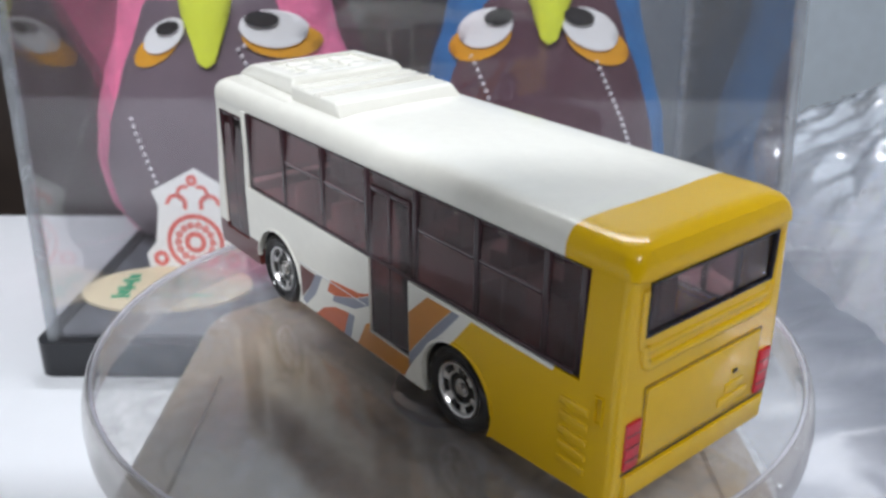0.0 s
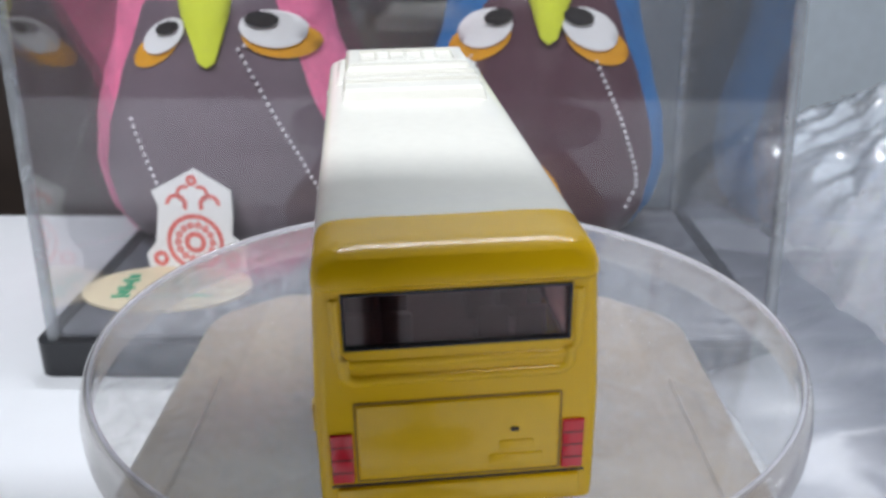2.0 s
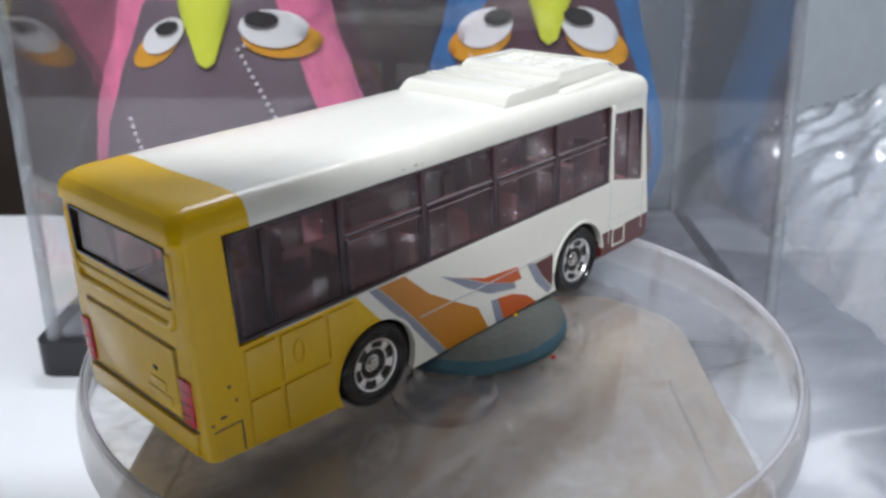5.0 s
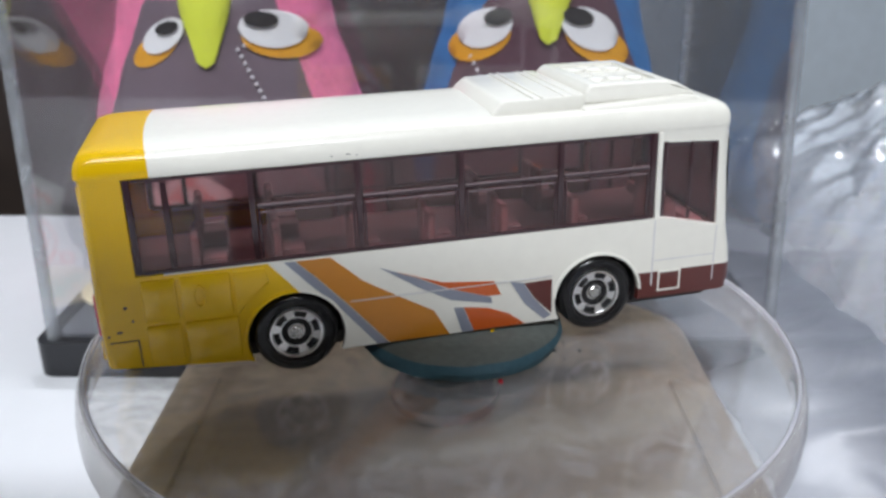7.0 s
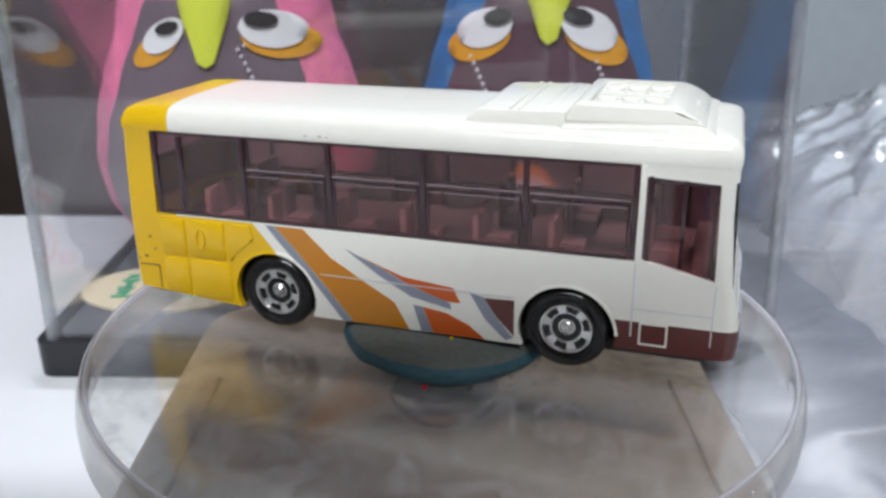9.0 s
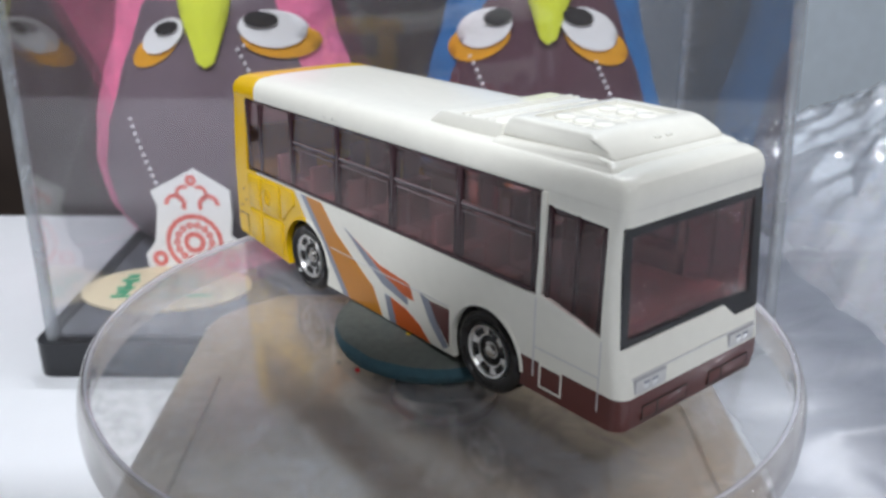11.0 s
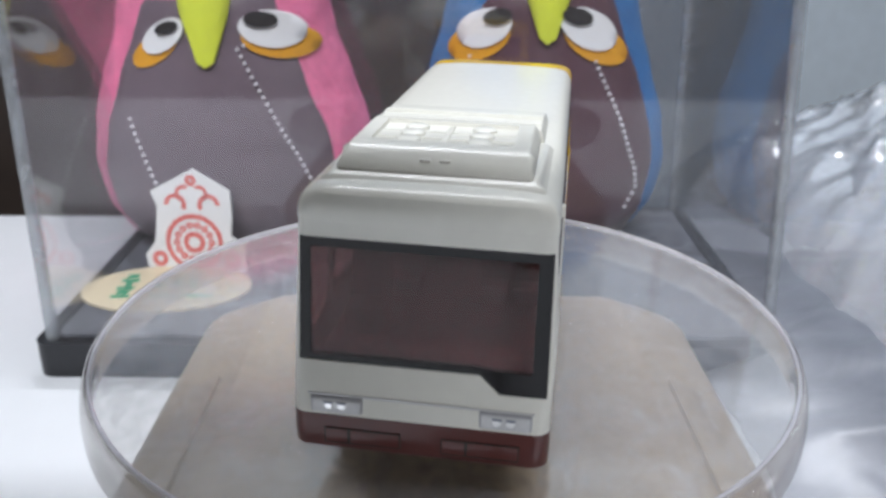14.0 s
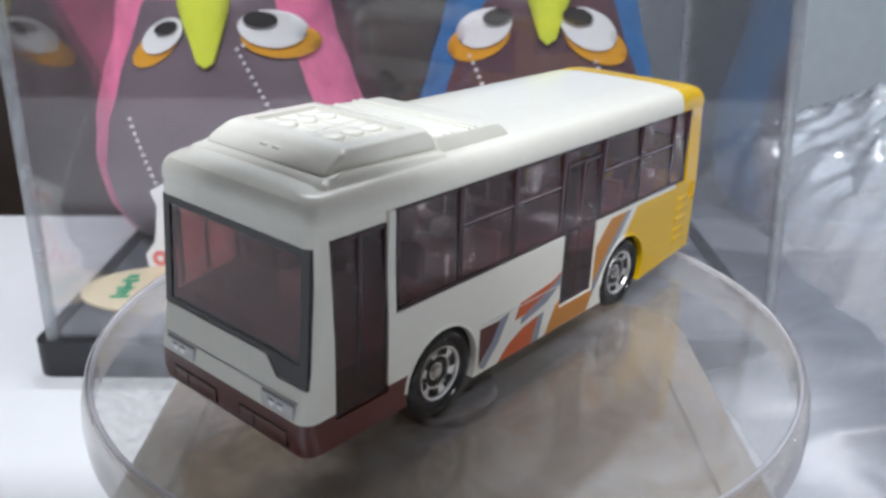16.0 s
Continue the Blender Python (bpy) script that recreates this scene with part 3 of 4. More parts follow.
# ---- turntable ----
def turntable_base():
    base = new("turntable")
    tagged(base, "square brown plastic turntable drive with flared sides", "turntable")
    top = 39.6
    # (z, half width in x, half depth in y, corner radius): upright skirt, flared shoulder, flat top
    levels = [(0.0, 44.6, 44.6, 9.0), (2.0, 44.6, 44.6, 9.0), (31.0, 43.6, 43.6, 9.0), (32.6, 43.2, 43.2, 9.0), (33.4, 42.3, 42.3, 8.6),
              (36.4, 36.8, 38.6, 6.4), (38.9, 31.9, 35.2, 4.4), (39.4, 31.0, 34.6, 4.0), (top, 30.2, 33.9, 3.6)]
    bm = bmesh.new()
    rings = []
    for z, hx, hy, r in levels:
        rings.append([bm.verts.new((px, py, z)) for px, py in rounded(-hx, hx, -hy, hy, r, 8)])
    for p, q in zip(rings, rings[1:]):
        for i in range(len(p)):
            j = (i + 1) % len(p)
            bm.faces.new([p[i], p[j], q[j], q[i]])
    bm.faces.new(rings[0][::-1])
    bm.faces.new(rings[-1])
    part("housing", bm, BASE_PLASTIC, base)
    for side in (-1, 1):          # a raised strip along each shoulder
        bm = prism(bmesh.new(), [(33.4, 38.0), (33.8, 38.7), (38.6, 36.2), (38.9, 35.0), (36.0, 36.0)], "y", -30.0, 8.0)
        bmesh.ops.bevel(bm, geom=list(bm.edges), offset=0.22, segments=2, profile=0.5, affect="EDGES")
        for v in bm.verts:
            v.co.x *= side
        part("shoulder_strip", bm, BASE_PLASTIC, base)
    bm = lathe(bmesh.new(), [(0, top), (7.0, top), (7.6, top + 0.8), (7.6, top + 2.2), (6.9, top + 3.0), (5.6, top + 3.2), (5.2, top + 2.6), (0, top + 2.6)], 40)
    part("bearing", bm, DARK_STEEL, base, "dark steel bearing ring")
    bm = lathe(bmesh.new(), [(0, top + 2.6), (4.4, top + 2.6), (4.4, top + 4.6), (3.6, top + 5.4), (3.6, 49.9), (0, 49.9)], 40)
    part("spindle", bm, STEEL, base, "steel spindle")
    return base


def turn_plate():
    plate = new("turntable_plate")
    tagged(plate, "scratched clear plastic turntable plate with a rolled rim", "turntable plate")
    disc = part("disc", lathe(bmesh.new(), [(0, 0), (44.93, 0), (44.93, -1.2), (0, -1.2)], 128), ACRYLIC, plate, "scratched clear disc", sharp=50)
    rim = part("rim", lathe(bmesh.new(), [(45.62, 0.45), (46.0, 0.1), (46.5, -1.4), (46.75, -3.2), (46.7, -5.3), (45.8, -5.5), (45.65, -3.2), (45.4, -1.5), (45.62, -0.4)], 128, closed=True), RIM, plate, "milky rolled rim", sharp=60)
    bead = part("rim_bead", lathe(bmesh.new(), [(44.97, -0.3), (45.05, 0.25), (45.2, 0.5), (45.42, 0.52), (45.58, 0.35), (45.56, -0.3)], 128, closed=True), RIM_HIGHLIGHT, plate, "pale bead with the rim's highlight painted into its colour", sharp=60)
    for ob in (disc, rim, bead):
        ob.visible_shadow = False
    return plate


def putty_pad():
    bm = bmesh.new()
    prof = [(0, 0.0), (12.7, 0.0), (13.4, 0.5), (13.6, 1.3), (13.2, 2.3), (12.2, 2.9), (8.5, 3.2), (0, 3.25)]
    lathe(bm, prof, 56)
    for v in bm.verts:
        n = noise.noise(Vector((v.co.x * 0.25, v.co.y * 0.25, v.co.z)))
        v.co.x *= 1 + 0.03 * n
        v.co.y *= 1 + 0.03 * n
    bm.normal_update()
    for f in bm.faces:
        f.material_index = 1 if f.calc_center_median().z > 2.0 else 0
    pad = new("putty_pad")
    part("putty", bm, [PUTTY, PUTTY_TOP], pad, "putty with a blue-teal flank and a grey top")
    part("fleck", boxed(1.2, 1.75, -14.0, -13.5, 0.0, 0.35, 0.1), RED_PLASTIC, pad, "red paint fleck")
    part("fleck", boxed(2.3, 2.8, -6.9, -6.4, 2.9, 3.4, 0.12), YELLOW_PAINT, pad, "yellow paint fleck")
    return tagged(pad, "grey-teal putty pad that holds the toy bus", "putty")


def crumbs():
    bm = bmesh.new()
    rng = random.Random(4)
    for k in range(46):
        w, r = rng.uniform(0, 2 * math.pi), 13.2 + abs(rng.gauss(0, 1.6))
        s = rng.uniform(0.05, 0.17)
        box(bm, r * math.cos(w) - s, r * math.cos(w) + s, r * math.sin(w) - s, r * math.sin(w) + s, 0, s * 1.2)
    ob = part("crumbs", bm, CRUMB)
    return tagged(ob, "dark putty crumbs scattered round the pad", "crumbs", kind="stuff")


turntable_base()
PLATE = turn_plate()
PAD = putty_pad()
CRUMBS = crumbs()


# ---- toy bus: x from the tail, y to its left, z from the tyres, mm ----
MID = (-40.7, 0, 0)
HUBS = (21.6, 59.8)
LEVELS = [
    (2.2, 12.05, 0.5, 78.2, 1.1, 1.8),
    (3.4, 12.05, 0.2, 78.8, 1.1, 1.7),
    (5.2, 12.05, 0.0, 79.1, 1.1, 1.6),
    (7.2, 12.05, 0.0, 79.0, 1.1, 1.5),
    (9.0, 12.05, 0.0, 78.7, 1.1, 1.4),
    (12.2, 12.05, 0.0, 78.0, 1.1, 1.3),
    (14.25, 12.05, 0.05, 77.8, 1.1, 1.3),
    (20.0, 11.78, 0.15, 77.4, 1.1, 1.3),
    (25.4, 11.48, 0.25, 77.35, 1.1, 1.15),
    (25.7, 11.55, -0.1, 77.45, 1.3, 1.2),
    (26.6, 11.5, -0.05, 77.5, 1.4, 1.3),
    (27.3, 11.3, 0.15, 77.4, 1.6, 1.4),
    (27.9, 10.95, 0.5, 77.1, 1.9, 1.6),
    (28.3, 10.4, 1.2, 76.5, 2.3, 2.0),
    (28.55, 9.2, 2.4, 75.6, 2.8, 2.6),
    (28.75, 6.2, 6.2, 73.2, 3.2, 3.4),
]


def half_width(z):
    for a, b in zip(LEVELS, LEVELS[1:]):
        if a[0] <= z <= b[0]:
            return a[1] + (b[1] - a[1]) * (z - a[0]) / (b[0] - a[0])
    return 12.0


def nose(z):
    for a, b in zip(LEVELS, LEVELS[1:]):
        if a[0] <= z <= b[0]:
            return a[3] + (b[3] - a[3]) * (z - a[0]) / (b[0] - a[0])
    return 77.0


def clip_x(pts, limit, keep_less):
    """A polygon cut at an upright line."""
    out = []
    for p, q in zip(pts, pts[1:] + pts[:1]):
        pin, qin = (p[0] <= limit) == keep_less, (q[0] <= limit) == keep_less
        if pin:
            out.append(p)
        if pin != qin:
            k = (limit - p[0]) / (q[0] - p[0])
            out.append((limit, p[1] + k * (q[1] - p[1])))
    return out


def decal(name, pts, side, mat, bus, lift=0.05, label=""):
    """A printed patch that lies on a flank of the bus."""
    if len(pts) < 3:
        return
    bm = bmesh.new()
    flat = [bm.verts.new((px, 0, pz)) for px, pz in pts]
    face = bm.faces.new(flat)
    bmesh.ops.triangulate(bm, faces=[face])
    for f in bm.faces:
        f.normal_update()
    made = bmesh.ops.extrude_face_region(bm, geom=list(bm.faces))
    top = {v for v in made["geom"] if isinstance(v, bmesh.types.BMVert)}
    for v in bm.verts:
        v.co.y = side * (half_width(v.co.z) + (lift if v in top else -0.1))
    part(name, bm, mat, bus, label, MID, 20)


def frame_bars(name, x0, x1, z0, z1, w, side, lift, mat, bus, label=""):
    """A thin raised outline on a flank."""
    bm = bmesh.new()
    for a, b, c, d in ((x0, x1, z1 - w, z1), (x0, x1, z0, z0 + w), (x0, x0 + w, z0 + w, z1 - w), (x1 - w, x1, z0 + w, z1 - w)):
        y = half_width((c + d) / 2)
        box(bm, a, b, *sorted((side * (y - 0.2), side * (y + lift))), c, d)
    part(name, bm, mat, bus, label, MID)


def groove(x0, x1, z0, z1, side, bus, mat, lift=0.05):
    y = half_width((z0 + z1) / 2)
    part("panel_line", boxed(x0, x1, *sorted((side * (y - 0.2), side * (y + lift))), z0, z1), mat, bus, shift=MID)


def toy_wheel(bus, x, side):
    wheel = new("wheel")
    wheel.parent = bus
    wheel.location = ((x + MID[0]) * MM, side * 9.9 * MM, 4.85 * MM)
    wheel.scale = (1.04, 1.0, 1.04)
    wheel.rotation_euler = (0, 0, 0 if side < 0 else math.pi)
    prof = [(2.9, 1.2), (3.13, -1.3), (3.2, -1.62), (3.35, -1.72), (3.75, -1.76), (3.85, -1.95), (4.25, -2.0), (4.6, -1.8), (4.85, -1.3), (4.85, 1.2), (4.5, 1.6), (2.9, 1.6)]
    part("tyre", lathe(bmesh.new(), prof, 48, "y", closed=True), TYRE, wheel, "black plastic tyre")
    rim = [(0, -1.1), (1.0, -1.1), (1.05, -0.75), (1.7, -0.75), (1.75, -1.3), (2.7, -1.4), (2.8, -1.72), (3.02, -1.78), (3.12, -1.45), (3.12, 1.0), (0, 1.0)]
    part("rim", lathe(bmesh.new(), rim, 40, "y"), CHROME, wheel, "chrome rim")
    part("hub", lathe(bmesh.new(), [(0, -1.55), (0.62, -1.5), (0.8, -1.3), (0.8, -1.0), (0, -1.0)], 20, "y"), STEEL, wheel, "steel axle end")
    ringb = lathe(bmesh.new(), [(0.95, -1.12), (1.72, -1.12), (1.72, -0.7), (0.95, -0.7)], 28, "y", closed=True)
    part("dark_ring", ringb, TYRE, wheel)
    for k in range(6):
        w = radians(60 * k + 15)
        bm = bmesh.new()
        pts = []
        for a in (-17, -6, 6, 17):
            pts.append((2.66 * math.cos(w + radians(a)), 2.66 * math.sin(w + radians(a))))
        for a in (17, 6, -6, -17):
            pts.append((1.95 * math.cos(w + radians(a)), 1.95 * math.sin(w + radians(a))))
        prism(bm, pts, "y", -1.5, -1.1)
        part("slot", bm, TYRE, wheel, "dark rim slot")


def toy_bus():
    bus = new("toy_bus")
    tagged(bus, "toy city bus, cream white with yellow tail and orange swooshes", "toy bus")
    # shell
    inner = [(0.5, *LEVELS[0][1:])] + [lv for lv in LEVELS if 2 < lv[0] < 28.2]
    steps = [("DIFFERENCE", loft(inner, 0.9))]
    rear_band = (4.7, 67.2)
    steps.append(("DIFFERENCE", boxed(rear_band[0], rear_band[1], -15, -9, 14.4, 25.4)))
    steps.append(("DIFFERENCE", prism(bmesh.new(), [(67.9, 14.6), (75.9, 12.8), (75.55, 23.75), (67.9, 24.1)], "y", -15, -9)))
    steps.append(("DIFFERENCE", boxed(4.6, 67.2, 9, 15, 14.7, 25.4)))
    steps.append(("DIFFERENCE", boxed(29.7, 37.4, 9, 15, 5.1, 15.2)))
    steps.append(("DIFFERENCE", boxed(68.2, 75.3, 9, 15, 6.4, 24.4)))
    steps.append(("DIFFERENCE", prism(bmesh.new(), [(-9.3, 19.95), (9.3, 19.95), (9.3, 25.1), (-9.3, 25.1)], "x", -3, 4)))
    shield = [(-11.4, 12.1), (5.4, 12.1), (7.3, 10.5), (11.55, 10.5), (11.3, 24.0), (-11.2, 24.0)]
    steps.append(("DIFFERENCE", prism(bmesh.new(), shield, "x", 73.2, 90)))
    for hx in HUBS:
        steps.append(("DIFFERENCE", lathe(bmesh.new(), [(0, -16), (5.75, -16), (5.75, 16), (0, 16)], 48, "y", (hx, 0, 4.6))))
    # raised sill under nose and tail
    steps.append(("DIFFERENCE", boxed(64.5, 90, -20, 20, 0, 3.5)))
    steps.append(("DIFFERENCE", prism(bmesh.new(), [(-4, 0), (16, 0), (16, 2.3), (0, 3.6), (-4, 3.6)], "y", -20, 20)))
    bumper_zone = lambda: boxed(65.4, 90, -20, 20, 0, 7.1)
    roof_zone = lambda: boxed(-10, 90, -20, 20, 25.55, 40)
    carved_part("body", loft(LEVELS), steps + [("DIFFERENCE", bumper_zone()), ("DIFFERENCE", roof_zone())], PAINT, bus, "cream and yellow painted metal body", MID)
    again = [("DIFFERENCE", loft(inner, 0.9))]
    for hx in HUBS:
        again.append(("DIFFERENCE", lathe(bmesh.new(), [(0, -16), (5.75, -16), (5.75, 16), (0, 16)], 48, "y", (hx, 0, 4.6))))
    again.append(("DIFFERENCE", boxed(64.5, 90, -20, 20, 0, 3.5)))
    again.append(("DIFFERENCE", boxed(68.2, 75.3, 9, 15, 6.4, 24.4)))
    bump = carved_part("front_bumper", loft(LEVELS), again + [("INTERSECT", bumper_zone())], MAROON, bus, "maroon front bumper and sill", MID)
    roof = carved_part("roof", loft(LEVELS), [("DIFFERENCE", loft(inner, 0.9)), ("INTERSECT", roof_zone())], PAINT, bus, "cream roof with a yellow rear end", MID, 28)

    # roof-top cooler
    bm = bmesh.new()
    prism(bm, [(46.4, 28.0), (46.7, 28.7), (47.9, 29.9), (48.4, 30.05), (58.4, 30.25), (58.4, 28.0)], "y", -8.9, 8.9)
    for v in bm.verts:
        if v.co.z < 29.0:
            v.co.y *= 1.05
    bmesh.ops.bevel(bm, geom=list(bm.edges), offset=0.25, segments=3, profile=0.5, affect="EDGES")
    part("roof_cooler", bm, WHITE_PAINT, roof, "cream ribbed cooler housing", MID, 40)
    for gx in (51.9, 53.0, 55.8, 57.0):
        part("rib", boxed(gx - 0.18, gx + 0.18, -8.8, 8.8, 29.8, 30.33, 0.08), WHITE_PAINT, roof, shift=MID)
    bm = bmesh.new()
    prism(bm, [(57.6, 28.0), (57.9, 28.9), (71.6, 29.35), (73.0, 29.2), (74.2, 28.8), (75.2, 28.0)], "y", -9.5, 9.5)
    for v in bm.verts:
        if v.co.z < 28.5:
            v.co.y *= 1.12
    bmesh.ops.bevel(bm, geom=list(bm.edges), offset=0.5, segments=5, profile=0.5, affect="EDGES")
    part("fairing", bm, WHITE_PAINT, roof, "cream front fairing", MID, 40)
    bm = bmesh.new()
    prism(bm, [(58.0, 28.9), (58.6, 30.4), (59.2, 31.0), (59.7, 31.1), (69.9, 31.05), (70.8, 30.8), (72.5, 29.9), (73.6, 29.0)], "y", -8.45, 8.45)
    for v in bm.verts:
        if v.co.z < 30.2:
            v.co.y *= 1.06
    bmesh.ops.bevel(bm, geom=list(bm.edges), offset=0.45, segments=4, profile=0.5, affect="EDGES")
    carved_part("fan_housing", bm, [("DIFFERENCE", boxed(60.6, 69.0, -6.7, 6.7, 30.6, 33, 0.2))], WHITE_PAINT, roof, "cream fan housing", MID, 40)
    for fx in (62.2, 64.8, 67.4):
        for fy in (-3.4, 3.4):
            bm = lathe(bmesh.new(), [(0, 31.1), (0.8, 31.06), (1.15, 30.9), (1.25, 30.6), (0, 30.6)], 20, "z", (fx, fy, 0))
            part("fan_cap", bm, WHITE_PAINT, roof, shift=MID)
    for fx in (63.5, 66.1):
        part("fan_bar", boxed(fx - 0.18, fx + 0.18, -6.6, 6.6, 30.5, 30.7, 0.05), WHITE_PAINT, roof, shift=MID)
    part("fan_bar", boxed(60.7, 68.9, -0.3, 0.3, 30.5, 30.72, 0.05), WHITE_PAINT, roof, shift=MID)
    for fy in (-0.9, 0.9):
        part("vent_mark", boxed(71.7, 72.35, fy - 0.5, fy + 0.5, 29.4, 30.2, 0.1), WHITE_PAINT, roof, shift=MID)

    # glazing: one tinted moulding inside the shell, with ribs
    glaze = [lv for lv in LEVELS if 5 < lv[0] < 26.5]
    glaze = [(4.0, *LEVELS[1][1:])] + glaze
    me_steps = [("DIFFERENCE", loft([(3.0, *glaze[0][1:])] + glaze[1:] + [(30.0, *glaze[-1][1:])], 0.95))]
    for hx in HUBS:
        me_steps.append(("DIFFERENCE", lathe(bmesh.new(), [(0, -16), (5.9, -16), (5.9, 16), (0, 16)], 48, "y", (hx, 0, 4.6))))
    me_steps.append(("DIFFERENCE", boxed(-5, 29, -20, 20, 0, 13.6)))
    me_steps.append(("DIFFERENCE", boxed(38, 67.5, -20, 20, 0, 13.6)))
    me_steps.append(("DIFFERENCE", boxed(20, 67.5, -20, 8, 0, 13.6)))
    me_steps.append(("DIFFERENCE", boxed(60, 79.5, -20, 8, 0, 9.4)))
    glass = carved_part("glazing", loft(glaze, 0.22), me_steps, TINT, bus, "smoke-tinted clear plastic windows", MID, 25)
    glass.visible_shadow = False

    def rib(x0, x1, z0, z1, side, proud=0.30):
        y = half_width((z0 + z1) / 2)
        part("window_rib", boxed(x0, x1, *sorted((side * (y - 0.7), side * (y - 0.28 + proud * 0.7))), z0, z1, 0.08), TINT_DARK, glass, shift=MID)

    # thin pale strips, standing in for highlights on the rib edges
    def glint_strip(x0, x1, z0, z1, side):
        y = half_width((z0 + z1) / 2)
        part("window_glint", boxed(x0, x1, *sorted((side * (y - 0.5), side * (y - 0.02))), z0, z1), RIB_GLINT, glass, "pale strip painted for the glint on a window rib", shift=MID)

    for side in (-1, 1):
        zb = 14.45 if side < 0 else 14.75
        posts = (5.2, 18.1, 30.0, 42.2, 54.6, 66.8) if side < 0 else (5.2, 9.6, 19.0, 28.9, 38.0, 47.6, 57.2, 66.8)
        for px in posts:
            rib(px - 0.33, px + 0.33, zb, 25.3, side)
        rib(5.6, 66.4, zb + 0.02, zb + 0.4, side)
        rib(5.6, 66.4, 24.95, 25.28, side)
        if side < 0:
            rib(8.6, 9.3, zb + 0.5, 24.8, side, 0.2)
            for a, b in ((18.6, 29.5), (30.5, 41.7), (42.7, 54.1), (55.1, 66.3)):
                rib(a, b, 20.75, 21.2, side, 0.22)
                glint_strip(a, b, 21.12, 21.3, side)
                glint_strip(a + 0.2, b - 0.2, 20.3, 20.4, side)
                rib(a, a + 0.3, zb + 0.5, 20.6, side, 0.15)
                rib(b - 0.3, b, zb + 0.5, 20.6, side, 0.15)
        else:
            for a, b in ((10.1, 18.5), (19.5, 28.4), (38.5, 47.1), (48.1, 56.7)):
                rib(a, b, 20.75, 21.1, side, 0.22)
                glint_strip(a, b, 21.05, 21.2, side)
    # driver's window
    for a, b, c, d in ((68.1, 68.6, 14.4, 24.2), (71.8, 72.2, 13.9, 24.0), (68.6, 75.4, 23.4, 24.2), (75.0, 75.5, 13.2, 23.4)):
        rib(a, b, c, d, -1, 0.18)

    def folding_door(name, x0, x1, z0, z1, leaves):
        door = new(name)
        door.parent = bus
        y = half_width((z0 + z1) / 2)
        part("door_pane", boxed(x0, x1, 10.95, 11.42, z0, z1, 0.1), TINT, door, shift=MID).visible_shadow = False
        n = leaves
        for k in range(n + 1):
            cx = x0 + (x1 - x0) * k / n
            part("door_stile", boxed(max(cx - 0.28, x0), min(cx + 0.28, x1), 11.3, 11.72, z0, z1, 0.1), TINT_DARK, door, shift=MID)
        for k in range(n):
            a, b = x0 + (x1 - x0) * k / n + 0.28, x0 + (x1 - x0) * (k + 1) / n - 0.28
            for c in (z0, z1 - 0.5):
                part("door_rail", boxed(a, b, 11.3, 11.68, c, c + 0.5, 0.1), TINT_DARK, door, shift=MID)
        tagged(door, "smoke-tinted folding door")
    folding_door("middle_door", 29.75, 37.35, 5.15, 23.6, 2)
    folding_door("front_door", 68.25, 75.25, 6.45, 24.35, 2)

    # windscreen and rear window
    def nose_panel(outline, hole, mat, name, lift, label):
        bm = bmesh.new()
        vs = [bm.verts.new((nose(pz) + lift, py, pz)) for py, pz in outline]
        hs = [bm.verts.new((nose(pz) + lift, py, pz)) for py, pz in hole]
        n = len(vs)
        for i in range(n):
            bm.faces.new([vs[i], vs[(i + 1) % n], hs[(i + 1) % n], hs[i]])
        made = bmesh.ops.extrude_face_region(bm, geom=list(bm.faces))
        for v in made["geom"]:
            if isinstance(v, bmesh.types.BMVert):
                v.co.x -= 0.9
        return part(name, bm, mat, bus, label, MID)
    hole = [(-10.3, 12.75), (5.0, 12.75), (7.0, 12.6), (10.1, 12.5), (10.0, 23.05), (-10.2, 23.05)]
    out = [(-11.35, 12.15), (5.4, 12.15), (7.3, 10.55), (11.5, 10.55), (11.25, 23.95), (-11.15, 23.95)]
    nose_panel(out, hole, BLACK_TRIM, "windscreen_frame", -0.12, "glossy black windscreen surround")
    bm = bmesh.new()
    vs = [bm.verts.new((nose(pz) - 0.25, py, pz)) for py, pz in hole]
    f = bm.faces.new(vs)
    made = bmesh.ops.extrude_face_region(bm, geom=[f])
    for v in made["geom"]:
        if isinstance(v, bmesh.types.BMVert):
            v.co.x -= 0.4
    part("windscreen", bm, TINT, bus, "smoke-tinted windscreen", MID).visible_shadow = False
    rear = bmesh.new()
    for a, b, c, d in ((-9.25, 9.25, 24.87, 25.06), (-9.25, 9.25, 20.0, 20.2), (-9.25, -9.05, 20.2, 24.87), (9.05, 9.25, 20.2, 24.87)):
        box(rear, 0.08, 1.0, a, b, c, d)
    part("rear_window_frame", rear, BLACK_TRIM, bus, "black rear window frame", MID)

    # tail: ledge, hood, lamps, bumper line
    def tail_box(name, y0, y1, z0, z1, x0, mat, bevel=0.12, label="", parent=bus):
        return part(name, boxed(x0, 1.0, y0, y1, z0, z1, bevel), mat, parent, label, MID)
